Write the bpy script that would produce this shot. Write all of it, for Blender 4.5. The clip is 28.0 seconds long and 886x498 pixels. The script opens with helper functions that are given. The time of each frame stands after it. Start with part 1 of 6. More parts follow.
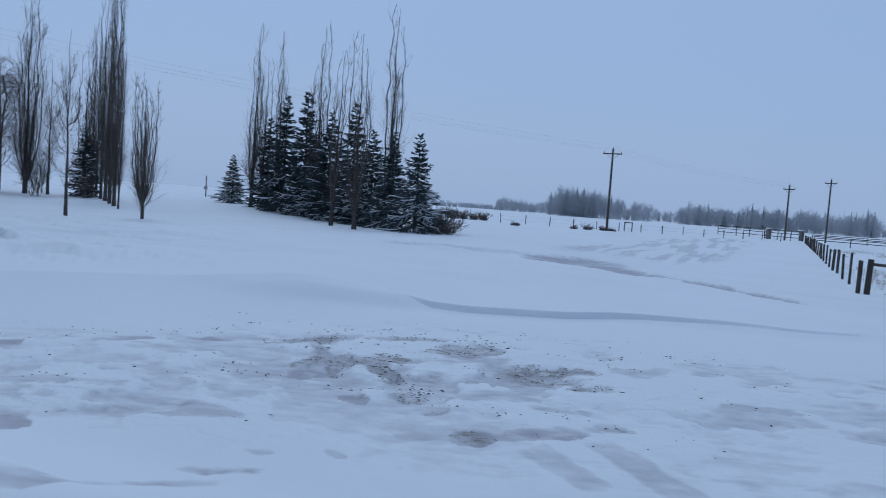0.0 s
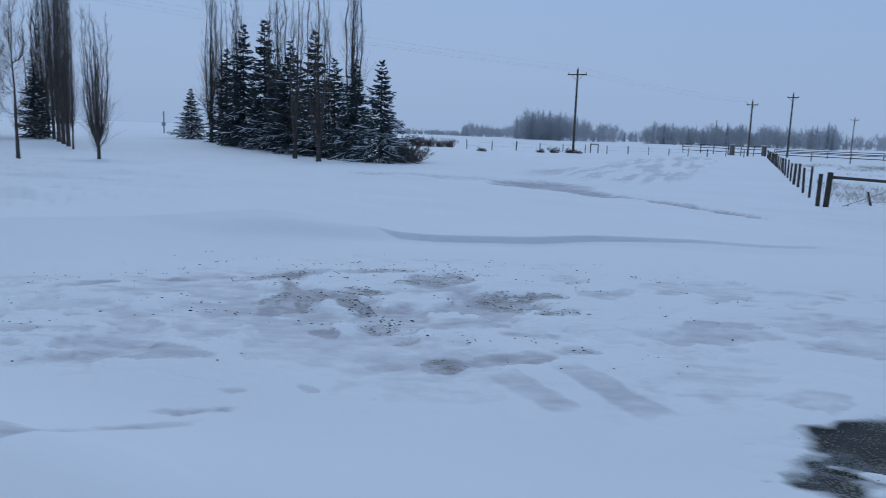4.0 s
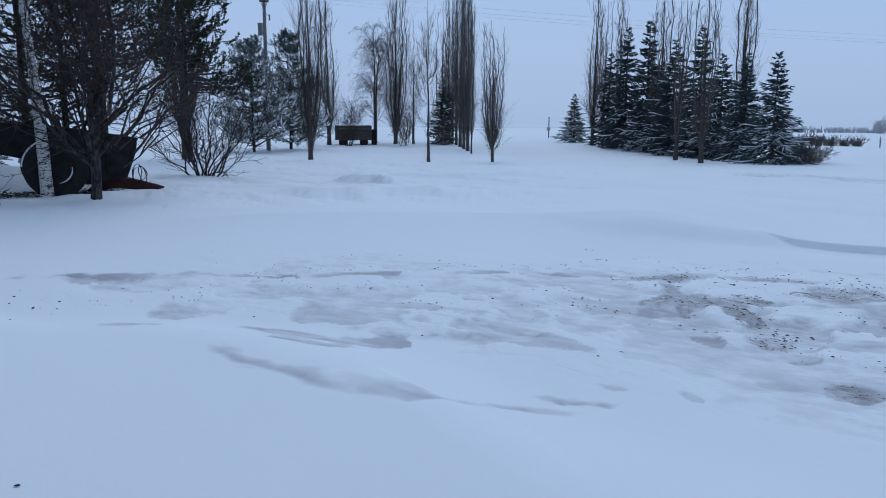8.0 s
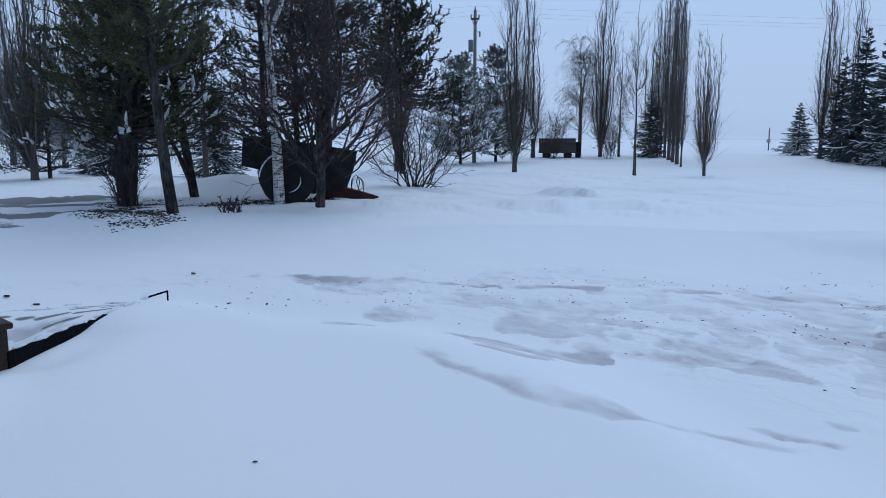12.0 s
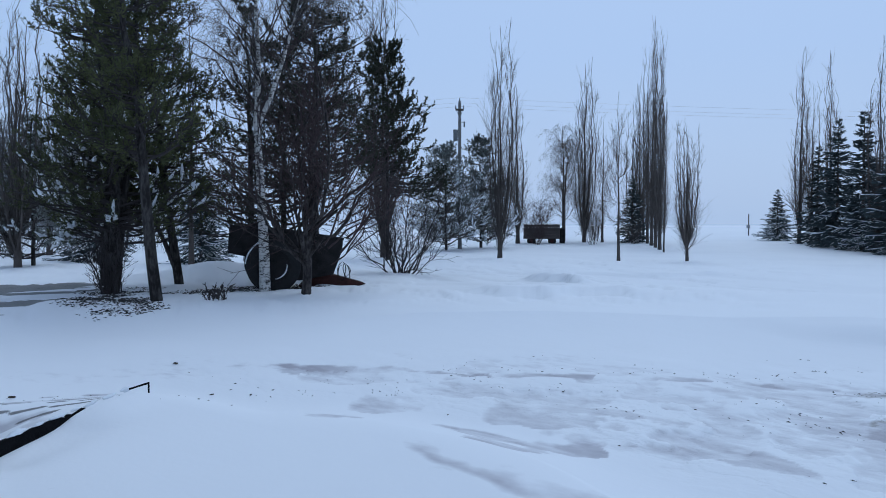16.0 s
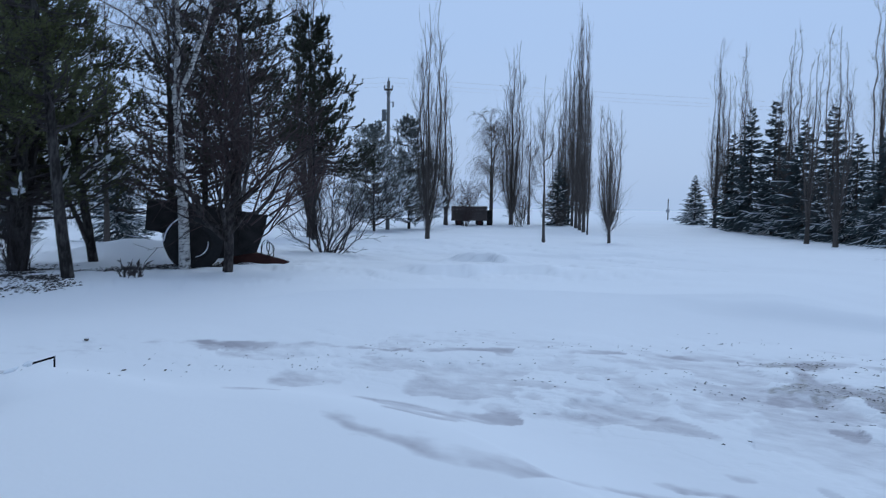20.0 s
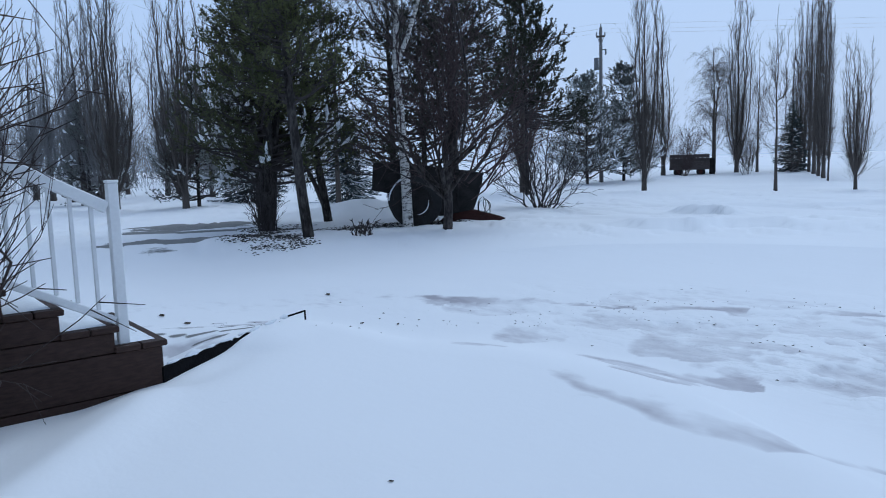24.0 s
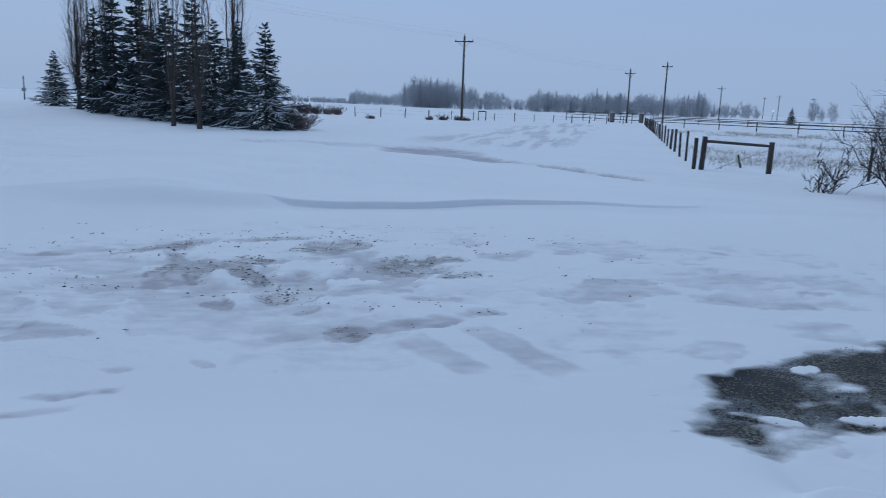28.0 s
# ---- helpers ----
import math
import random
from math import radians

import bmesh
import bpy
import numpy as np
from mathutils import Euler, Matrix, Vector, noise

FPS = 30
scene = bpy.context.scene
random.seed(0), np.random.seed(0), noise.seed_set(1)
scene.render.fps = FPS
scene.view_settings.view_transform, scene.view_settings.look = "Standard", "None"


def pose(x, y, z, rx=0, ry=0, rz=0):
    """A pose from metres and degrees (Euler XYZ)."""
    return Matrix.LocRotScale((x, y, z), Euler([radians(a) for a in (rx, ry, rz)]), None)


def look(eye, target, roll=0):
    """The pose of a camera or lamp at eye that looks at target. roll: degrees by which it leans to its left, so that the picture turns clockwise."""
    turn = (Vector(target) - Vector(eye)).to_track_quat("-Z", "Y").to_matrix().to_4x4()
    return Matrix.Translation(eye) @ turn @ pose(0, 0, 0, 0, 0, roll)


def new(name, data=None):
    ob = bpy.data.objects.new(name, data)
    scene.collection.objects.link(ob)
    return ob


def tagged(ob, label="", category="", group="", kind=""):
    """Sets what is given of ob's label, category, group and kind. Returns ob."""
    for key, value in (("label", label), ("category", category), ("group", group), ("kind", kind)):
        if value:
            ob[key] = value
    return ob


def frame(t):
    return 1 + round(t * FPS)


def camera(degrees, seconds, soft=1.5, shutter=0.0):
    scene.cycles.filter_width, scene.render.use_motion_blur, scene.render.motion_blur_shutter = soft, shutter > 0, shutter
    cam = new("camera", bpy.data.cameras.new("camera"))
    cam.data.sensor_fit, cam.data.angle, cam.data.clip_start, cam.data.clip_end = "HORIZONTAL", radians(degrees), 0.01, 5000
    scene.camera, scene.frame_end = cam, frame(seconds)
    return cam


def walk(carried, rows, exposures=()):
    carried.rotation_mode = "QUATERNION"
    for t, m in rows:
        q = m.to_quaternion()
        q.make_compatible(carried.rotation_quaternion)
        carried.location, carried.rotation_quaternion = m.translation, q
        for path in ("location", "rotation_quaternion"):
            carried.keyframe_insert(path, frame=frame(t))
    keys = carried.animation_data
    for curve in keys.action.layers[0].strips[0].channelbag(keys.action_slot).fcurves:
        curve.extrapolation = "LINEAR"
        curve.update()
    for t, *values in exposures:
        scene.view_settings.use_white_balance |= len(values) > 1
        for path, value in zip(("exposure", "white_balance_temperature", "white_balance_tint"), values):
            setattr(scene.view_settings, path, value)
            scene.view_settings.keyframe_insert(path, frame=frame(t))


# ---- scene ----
LENS = 62.12


# ---- camera ----
cam = camera(LENS, 28.0, soft=0.8, shutter=0.22)
# seconds, x, y, z, tilt, lean, turn
PATH = [
    (0.0, 0.059, -0.069, 1.856, 86.44, -3.97, 0.25),
    (0.5, 0.134, -0.012, 1.870, 87.05, -2.76, -4.28),
    (1.0, 0.182, 0.019, 1.879, 87.43, -2.07, -10.17),
    (1.5, 0.126, 0.013, 1.887, 86.92, -2.69, -15.15),
    (2.0, 0.133, -0.009, 1.888, 85.82, -3.27, -17.25),
    (2.5, 0.126, -0.028, 1.888, 84.36, -3.30, -16.18),
    (3.0, 0.125, -0.039, 1.883, 82.81, -2.80, -12.62),
    (3.5, 0.118, -0.055, 1.885, 81.59, -2.35, -7.83),
    (4.0, 0.087, -0.043, 1.876, 80.98, -1.94, -2.40),
    (4.5, 0.067, 0.020, 1.857, 80.60, -1.40, 2.73),
    (6.5, 0.017, 0.050, 1.845, 80.45, 0.18, 17.68),
    (7.0, 0.000, 0.013, 1.843, 80.58, 0.06, 20.94),
    (7.5, -0.012, 0.002, 1.837, 80.63, -0.09, 23.75),
    (8.0, -0.018, 0.008, 1.832, 80.62, -0.33, 26.13),
    (8.5, -0.018, -0.002, 1.839, 80.63, -0.59, 28.22),
    (9.0, -0.017, -0.015, 1.842, 80.80, -0.63, 30.22),
    (9.5, -0.020, -0.032, 1.850, 81.05, -0.52, 32.37),
    (10.0, -0.022, -0.030, 1.845, 81.27, -0.12, 34.53),
    (10.5, -0.035, -0.030, 1.839, 81.44, 0.16, 36.54),
    (11.0, -0.033, -0.022, 1.847, 81.47, 0.18, 38.26),
    (11.5, -0.031, -0.030, 1.846, 81.47, 0.05, 39.91),
    (12.0, -0.041, -0.041, 1.840, 81.54, -0.05, 41.69),
    (12.5, -0.060, -0.060, 1.836, 81.85, -0.07, 43.52),
    (14.5, -0.090, -0.029, 1.864, 85.87, 0.69, 44.54),
    (15.0, -0.086, -0.028, 1.869, 86.57, 0.36, 43.42),
    (15.5, -0.086, -0.024, 1.857, 87.29, 0.22, 42.17),
    (16.0, -0.079, -0.034, 1.864, 88.17, 0.05, 40.55),
    (16.5, -0.061, -0.044, 1.868, 89.31, 0.15, 38.44),
    (17.0, -0.042, -0.016, 1.901, 90.60, 0.43, 35.91),
    (17.5, -0.043, -0.015, 1.914, 91.91, 0.75, 33.58),
    (18.0, -0.023, 0.004, 1.961, 92.90, 0.96, 31.91),
    (18.5, -0.014, -0.003, 1.973, 93.31, 0.97, 30.93),
    (19.0, -0.016, -0.002, 1.952, 93.06, 1.00, 30.70),
    (19.5, -0.008, 0.007, 1.894, 91.40, 0.64, 31.05),
    (20.0, -0.019, 0.001, 1.783, 86.82, -0.65, 35.04),
    (20.5, -0.047, -0.031, 1.739, 83.24, -0.55, 39.69),
    (21.0, -0.070, -0.025, 1.734, 81.78, -0.47, 42.32),
    (21.5, -0.087, -0.049, 1.701, 81.32, 0.03, 45.99),
    (22.0, -0.072, -0.018, 1.717, 81.18, 0.86, 50.47),
    (22.5, -0.069, -0.021, 1.739, 81.68, 1.83, 54.56),
    (24.5, -0.121, -0.025, 1.852, 85.25, 1.88, 47.00),
    (25.0, -0.058, 0.002, 1.883, 85.07, 1.19, 34.00),
    (25.5, 0.040, 0.037, 1.869, 84.57, 0.65, 20.26),
    (26.0, 0.018, 0.090, 1.844, 82.93, -1.64, 3.84),
    (26.5, -0.009, 0.152, 1.828, 81.05, -2.89, -8.55),
    (27.0, 0.033, 0.172, 1.840, 80.60, -2.01, -14.13),
    (27.5, 0.051, 0.168, 1.844, 80.33, -1.53, -14.88),
    (28.0, 0.027, 0.143, 1.796, 78.85, -2.02, -11.00),
]
EXPOSURES = [(0.0, -0.32, 6050, 10), (1.0, -0.36, 6050, 10), (2.0, -0.17, 6100, 10), (3.0, -0.24, 6100, 10), (4.0, -0.32, 6050, 10), (6.0, -0.22, 6100, 10), (8.0, -0.09, 6200, 10), (14.0, 0.06, 6300, 10), (19.0, 0.02, 6220, 10), (21.0, 0.0, 6220, 10), (22.5, 0.24, 6620, 10), (25.0, 0.05, 6250, 10), (26.2, -0.28, 6100, 10), (28.0, -0.28, 6150, 10)]
walk(cam, [(t, pose(x, y, z, rx, ry, rz)) for t, x, y, z, rx, ry, rz in PATH], EXPOSURES)

# ---- world and light ----
SUN_AZ, SUN_EL = radians(-20), radians(54)
world = bpy.data.worlds.new("overcast_sky")
scene.world = world
world.use_nodes = True
wt = world.node_tree
wt.nodes.clear()
w_out = wt.nodes.new("ShaderNodeOutputWorld")
w_bg = wt.nodes.new("ShaderNodeBackground")
w_sky = wt.nodes.new("ShaderNodeTexSky")
w_sky.sky_type, w_sky.sun_disc = "NISHITA", False
w_sky.sun_elevation, w_sky.sun_rotation = SUN_EL, SUN_AZ
w_sky.dust_density, w_sky.air_density = 4.0, 1.2
w_co = wt.nodes.new("ShaderNodeTexCoord")
w_sep = wt.nodes.new("ShaderNodeSeparateXYZ")
w_ramp = wt.nodes.new("ShaderNodeValToRGB")
w_ramp.color_ramp.elements[0].position, w_ramp.color_ramp.elements[0].color = 0.0, (0.42, 0.56, 0.79, 1)
w_ramp.color_ramp.elements[1].position, w_ramp.color_ramp.elements[1].color = 1.0, (0.22, 0.31, 0.46, 1)
for at, col in ((0.22, (0.385, 0.545, 0.82, 1)), (0.40, (0.385, 0.545, 0.82, 1)), (0.62, (0.24, 0.34, 0.51, 1))):
    w_ramp.color_ramp.elements.new(at).color = col
w_mix = wt.nodes.new("ShaderNodeMix")
w_mix.data_type = "RGBA"
w_mix.inputs["Factor"].default_value = 0.92
w_dim = wt.nodes.new("ShaderNodeVectorMath")
w_dim.operation = "SCALE"
w_dim.inputs["Scale"].default_value = 0.1
wt.links.new(w_co.outputs["Generated"], w_sep.inputs[0])
wt.links.new(w_sep.outputs["Z"], w_ramp.inputs[0])
wt.links.new(w_sky.outputs[0], w_dim.inputs[0])
wt.links.new(w_dim.outputs[0], w_mix.inputs["A"])
wt.links.new(w_ramp.outputs[0], w_mix.inputs["B"])
wt.links.new(w_mix.outputs["Result"], w_bg.inputs["Color"])
w_bg.inputs["Strength"].default_value = 1.0
wt.links.new(w_bg.outputs[0], w_out.inputs[0])

sun_data = bpy.data.lights.new("sun", "SUN")
sun_data.energy, sun_data.angle, sun_data.color = 0.95, radians(50), (0.70, 0.86, 1.0)
sun = new("sun", sun_data)
sun.matrix_world = look((-15, 41, 60), (0, 0, 0))


# ---- small tools ----
def sstep(a, b, x):
    t = np.clip((np.asarray(x, float) - a) / (b - a), 0, 1)
    return t * t * (3 - 2 * t)


def vnoise(x, y, seed=0):
    """Smooth value noise in -1..1 at unit cell size."""
    xi, yi = np.floor(x).astype(np.int64), np.floor(y).astype(np.int64)
    fx, fy = x - xi, y - yi
    fx, fy = fx * fx * fx * (fx * (fx * 6 - 15) + 10), fy * fy * fy * (fy * (fy * 6 - 15) + 10)

    def h(a, b):
        n = (a * 374761393 + b * 668265263 + seed * 974634777) & 0x7FFFFFFF
        n = ((n ^ (n >> 13)) * 1274126177) & 0x7FFFFFFF
        return ((n ^ (n >> 16)) & 0xFFFF) / 32767.5 - 1

    top = h(xi, yi) * (1 - fx) + h(xi + 1, yi) * fx
    low = h(xi, yi + 1) * (1 - fx) + h(xi + 1, yi + 1) * fx
    return top * (1 - fy) + low * fy


def fbm(x, y, octaves=4, seed=0):
    out, amp = 0.0, 1.0
    for k in range(octaves):
        out = out + amp * vnoise(x * 2**k + 17.3 * k, y * 2**k - 9.1 * k, seed + k)
        amp *= 0.5
    return out


def polar(az, r):
    """A place r metres off in the direction az degrees to the left of +y."""
    return -r * math.sin(radians(az)), r * math.cos(radians(az))


# ---- materials ----
def mat(name, color, rough=0.8, metal=0.0, vary=0.25, scale=6.0, bump=0.3, bump_scale=40.0, stretch=(1, 1, 1), spec=0.3, second=None, rnd=0.0, span=(0.32, 0.68)):
    """A procedural surface: base colour varied at two scales, with fine relief."""
    m = bpy.data.materials.new(name)
    m.use_nodes = True
    nt = m.node_tree
    b = nt.nodes["Principled BSDF"]
    co = nt.nodes.new("ShaderNodeTexCoord")
    mp = nt.nodes.new("ShaderNodeMapping")
    mp.inputs["Scale"].default_value = stretch
    nt.links.new(co.outputs["Object"], mp.inputs[0])
    n1 = nt.nodes.new("ShaderNodeTexNoise")
    n1.inputs["Scale"].default_value, n1.inputs["Detail"].default_value = scale, 4
    n2 = nt.nodes.new("ShaderNodeTexNoise")
    n2.inputs["Scale"].default_value, n2.inputs["Detail"].default_value = bump_scale, 5
    nt.links.new(mp.outputs[0], n1.inputs["Vector"])
    nt.links.new(mp.outputs[0], n2.inputs["Vector"])
    add = nt.nodes.new("ShaderNodeMath")
    add.operation = "MULTIPLY_ADD"
    nt.links.new(n2.outputs[0], add.inputs[0])
    add.inputs[1].default_value = 0.5
    half = nt.nodes.new("ShaderNodeMath")
    half.operation = "MULTIPLY"
    half.inputs[1].default_value = 0.5
    nt.links.new(n1.outputs[0], half.inputs[0])
    nt.links.new(half.outputs[0], add.inputs[2])
    ramp = nt.nodes.new("ShaderNodeValToRGB")
    c = Vector(color)
    lo = c * (1 - vary)
    hi = Vector(second) if second else c * (1 + vary)
    ramp.color_ramp.elements[0].position, ramp.color_ramp.elements[0].color = span[0], (*lo, 1)
    ramp.color_ramp.elements[1].position, ramp.color_ramp.elements[1].color = span[1], (*[min(v, 0.95) for v in hi], 1)
    nt.links.new(add.outputs[0], ramp.inputs[0])
    last = ramp.outputs[0]
    if rnd:
        info = nt.nodes.new("ShaderNodeObjectInfo")
        rm = nt.nodes.new("ShaderNodeMapRange")
        rm.inputs["To Min"].default_value, rm.inputs["To Max"].default_value = 1 - rnd, 1 + rnd
        nt.links.new(info.outputs["Random"], rm.inputs["Value"])
        sc = nt.nodes.new("ShaderNodeVectorMath")
        sc.operation = "SCALE"
        nt.links.new(last, sc.inputs[0])
        nt.links.new(rm.outputs[0], sc.inputs["Scale"])
        last = sc.outputs[0]
    nt.links.new(last, b.inputs["Base Color"])
    b.inputs["Roughness"].default_value, b.inputs["Metallic"].default_value = rough, metal
    b.inputs["Specular IOR Level"].default_value = spec
    if bump:
        bp = nt.nodes.new("ShaderNodeBump")
        bp.inputs["Strength"].default_value, bp.inputs["Distance"].default_value = bump, 0.02
        nt.links.new(n2.outputs[0], bp.inputs["Height"])
        nt.links.new(bp.outputs[0], b.inputs["Normal"])
    return m


BARK = mat("grey_brown_bark", (0.085, 0.072, 0.065), 0.9, vary=0.4, scale=5, bump_scale=30, stretch=(1, 1, 0.25), bump=0.6, rnd=0.15)
TWIG = mat("bare_twigs", (0.105, 0.090, 0.082), 0.9, vary=0.3, scale=3, bump=0, rnd=0.15)
TWIG_DARK = mat("dark_twigs", (0.05, 0.042, 0.042), 0.9, vary=0.3, scale=3, bump=0, rnd=0.12)
TWIG_RED = mat("reddish_brown_twigs", (0.060, 0.040, 0.040), 0.9, vary=0.3, scale=3, bump=0, rnd=0.1)
BIRCH = mat("white_birch_bark", (0.085, 0.075, 0.07), 0.75, vary=0.4, scale=7, bump_scale=16, stretch=(1, 1, 2.6), bump=0.5, second=(0.62, 0.60, 0.57), span=(0.425, 0.50))
TWIG_BROWN = mat("brown_shrub_stems", (0.058, 0.043, 0.040), 0.85, vary=0.35, scale=5, bump=0)
SPRUCE = mat("blue_green_spruce_needles", (0.060, 0.080, 0.084), 0.85, vary=0.4, scale=2.5, bump=0, rnd=0.15)
PINE = mat("pine_needles", (0.042, 0.060, 0.030), 0.8, vary=0.45, scale=1.5, bump=0, rnd=0.2, second=(0.13, 0.135, 0.055))
# twig colour lightened to imitate haze on trees farther back
TWIG_HAZY = mat("haze_paled_twigs", (0.20, 0.20, 0.205), 0.95, vary=0.25, scale=0.5, bump=0)
PINE_BARK = mat("dark_pine_bark", (0.036, 0.031, 0.029), 0.95, vary=0.5, scale=7, bump_scale=22, bump=1.0, stretch=(1, 1, 0.35), second=(0.085, 0.077, 0.072), span=(0.44, 0.66))
TREE_SNOW = mat("settled_snow", (0.80, 0.83, 0.87), 0.7, vary=0.08, scale=5, bump=0.2, bump_scale=30)
POST = mat("weathered_post_wood", (0.075, 0.062, 0.055), 0.9, vary=0.4, scale=4, bump_scale=40, stretch=(1, 1, 0.15), bump=0.6, rnd=0.2)
RAIL = mat("grey_rail_wood", (0.13, 0.115, 0.105), 0.9, vary=0.35, scale=4, bump_scale=40, stretch=(0.3, 0.3, 1), bump=0.5, rnd=0.2)
GREY_POLE = mat("weathered_grey_pole_wood", (0.17, 0.165, 0.16), 0.9, vary=0.25, scale=3, bump_scale=30, stretch=(1, 1, 0.1), bump=0.4)
POLE = mat("creosoted_pole_wood", (0.10, 0.085, 0.075), 0.9, vary=0.3, scale=3, bump_scale=30, stretch=(1, 1, 0.1), bump=0.5)
METAL = mat("galvanised_metal", (0.35, 0.36, 0.38), 0.5, metal=0.8, vary=0.2, scale=8, bump=0.1)
WIRE = mat("wire", (0.30, 0.31, 0.33), 0.6, metal=0.3, vary=0.1, bump=0)
BLACK = mat("black_paint_worn", (0.014, 0.014, 0.015), 0.75, spec=0.12, vary=0.4, scale=4, bump=0.2, second=(0.035, 0.032, 0.032))
TAR = mat("black_tarred_board", (0.008, 0.008, 0.009), 0.95, vary=0.4, scale=8, bump=0.3, spec=0.05)
RUBBER = mat("black_rubber", (0.02, 0.02, 0.021), 0.85, vary=0.3, scale=10, bump=0.3)
RUST = mat("rust_red_metal", (0.050, 0.017, 0.014), 0.85, vary=0.5, scale=6, bump=0.4)
DECK = mat("dark_brown_stained_boards", (0.040, 0.019, 0.015), 0.7, vary=0.35, scale=3, bump_scale=60, stretch=(1, 0.25, 1), bump=0.35, second=(0.066, 0.036, 0.028))
WHITE = mat("white_vinyl_rail", (0.78, 0.79, 0.80), 0.45, vary=0.05, scale=5, bump=0.05)
GRASS = mat("dry_straw_grass", (0.40, 0.35, 0.29), 0.9, vary=0.35, scale=0.6, bump=0)
# far trees: pale base colours stand in for the haze of distance
FARWOOD = mat("haze_grey_far_twigs", (0.52, 0.53, 0.56), 0.95, vary=0.25, scale=0.15, bump=0)
FARSPRUCE = mat("haze_grey_far_spruce", (0.36, 0.39, 0.43), 0.95, vary=0.25, scale=0.2, bump=0)
CHIP = mat("dark_wood_mulch", (0.05, 0.045, 0.043), 0.95, vary=0.5, scale=20, bump=0.5)
PEBBLE = mat("gravel_stone", (0.17, 0.155, 0.13), 0.85, vary=0.4, scale=12, bump=0.3, second=(0.30, 0.27, 0.22))
CHERRY_BARK = mat("dark_cherry_bark", (0.040, 0.033, 0.032), 0.9, vary=0.5, scale=9, bump_scale=26, stretch=(1, 1, 0.4), bump=1.0, second=(0.10, 0.085, 0.08), span=(0.42, 0.68))
CAN = mat("grey_transformer_paint", (0.16, 0.17, 0.18), 0.6, vary=0.2, scale=4, bump=0.1)
LEAF = mat("dry_brown_leaf", (0.13, 0.10, 0.08), 0.85, vary=0.4, scale=30, bump=0.3)
DEADLEAF = mat("dry_dark_red_leaves", (0.045, 0.03, 0.028), 0.9, vary=0.4, scale=2, bump=0)
BALE = mat("old_bark_log", (0.17, 0.15, 0.14), 0.95, vary=0.4, scale=4, bump=0.5)

# ---- ground ----
def mound_edge(az):
    """How far the bank of drifted snow by the house reaches, by direction."""
    return 2.75 + 0.35 * sstep(-20, -45, az) + 3.4 * sstep(5, 62, az) + 1.0 * sstep(54, 64, az) + 0.15 * np.sin(az * 0.07) + 0.05 * np.sin(az * 0.15 + 1)


def base_height(x, y):
    r = np.hypot(x, y) + 1e-6
    az = np.degrees(np.arctan2(-x, y))
    right = sstep(2, -24, az)
    z = 0.25 - 0.25 * sstep(9, 25, r) * right
    hill = sstep(-1, 17, az) * (1 - 0.62 * sstep(32, 70, az)) * (1 - sstep(100, 125, az))
    z = z + 0.85 * sstep(36, 90, r) * hill
    z = z + 0.12 * sstep(120, 300, r) * right
    mb = mound_edge(az)
    steep = 1 - 0.8 * sstep(-33, -41, az) * sstep(-75, -60, az)
    bank = sstep(mb + 1.1 * steep, mb - 0.9 * steep, r)
    z = z + 0.27 * bank
    # a ridge runs down from the edging board, and the wind has scoured a trough between it and the steps
    d = -0.667 * (x + 4.24) - 0.747 * (y - 1.05)
    z = z + (0.04 * np.exp(-((d + 0.05) / 0.2) ** 2) * sstep(1.5, 1.0, y) - 0.15 * sstep(-0.02, 0.60, d)) * sstep(2.35, 1.7, y) * sstep(-6.2, -5.6, x) * sstep(-1.6, -0.6, y)
    return z, r, az


def lip(r, rc, width, tail):
    """A wind-cut edge: sharp rise on the near side of rc, a long tail behind it."""
    s = r - rc
    return np.where(s < 0, sstep(-width, 0, s), np.exp(-np.maximum(s, 0) / tail))


WIND = radians(-24)


def wind_frame(x, y):
    """Coordinates along and across the wind that shaped the snow."""
    return x * math.cos(WIND) + y * math.sin(WIND), -x * math.sin(WIND) + y * math.cos(WIND)


def plates(x, y):
    """Raised plates of wind slab (1) and the scoured hollows between them (0), with its noise."""
    u, w = wind_frame(x, y)
    bend = 0.35 * vnoise(u * 0.5, w * 0.5, 71)
    n = fbm(u * 1.15 + bend, w * 1.35 + bend, 5, 33)
    # crisp on the side of the house, soft on the far side
    u2, w2 = wind_frame(x, y + 0.12)
    ahead = fbm(u2 * 1.15 + bend, w2 * 1.35 + bend, 3, 33) - fbm(u * 1.15 + bend, w * 1.35 + bend, 3, 33)
    wide = 0.14 + 0.30 * sstep(-0.03, 0.03, ahead)
    return sstep(-0.14 - wide / 2, -0.14 + wide / 2, n), n


# x, y, half length, half depth, turn in degrees, strength
BARED = (
    (-0.46, 6.90, 0.40, 0.14, -64, 0.9), (-0.12, 6.02, 0.24, 0.36, -5, 1), (0.35, 5.04, 0.14, 0.16, 13, 1), (0.95, 7.14, 0.42, 0.28, -30, 0.9),
    (0.54, 8.17, 0.50, 0.40, 39, 0.8), (-1.28, 8.34, 0.52, 0.17, 43, 0.7), (-0.82, 7.12, 0.53, 0.17, 27, 0.75), (0.07, 5.60, 0.18, 0.10, 22, 0.8),
    (1.43, 5.38, 0.14, 0.10, -17, 0.9), (1.48, 7.33, 0.18, 0.15, -32, 0.7), (1.44, 6.59, 0.26, 0.12, 22, 0.7), (-1.01, 7.29, 0.22, 0.24, 68, 0.7),
    (-1.10, 7.41, 0.68, 0.10, -72, 0.5), (-0.20, 8.60, 0.45, 0.16, 10, 0.5),
)
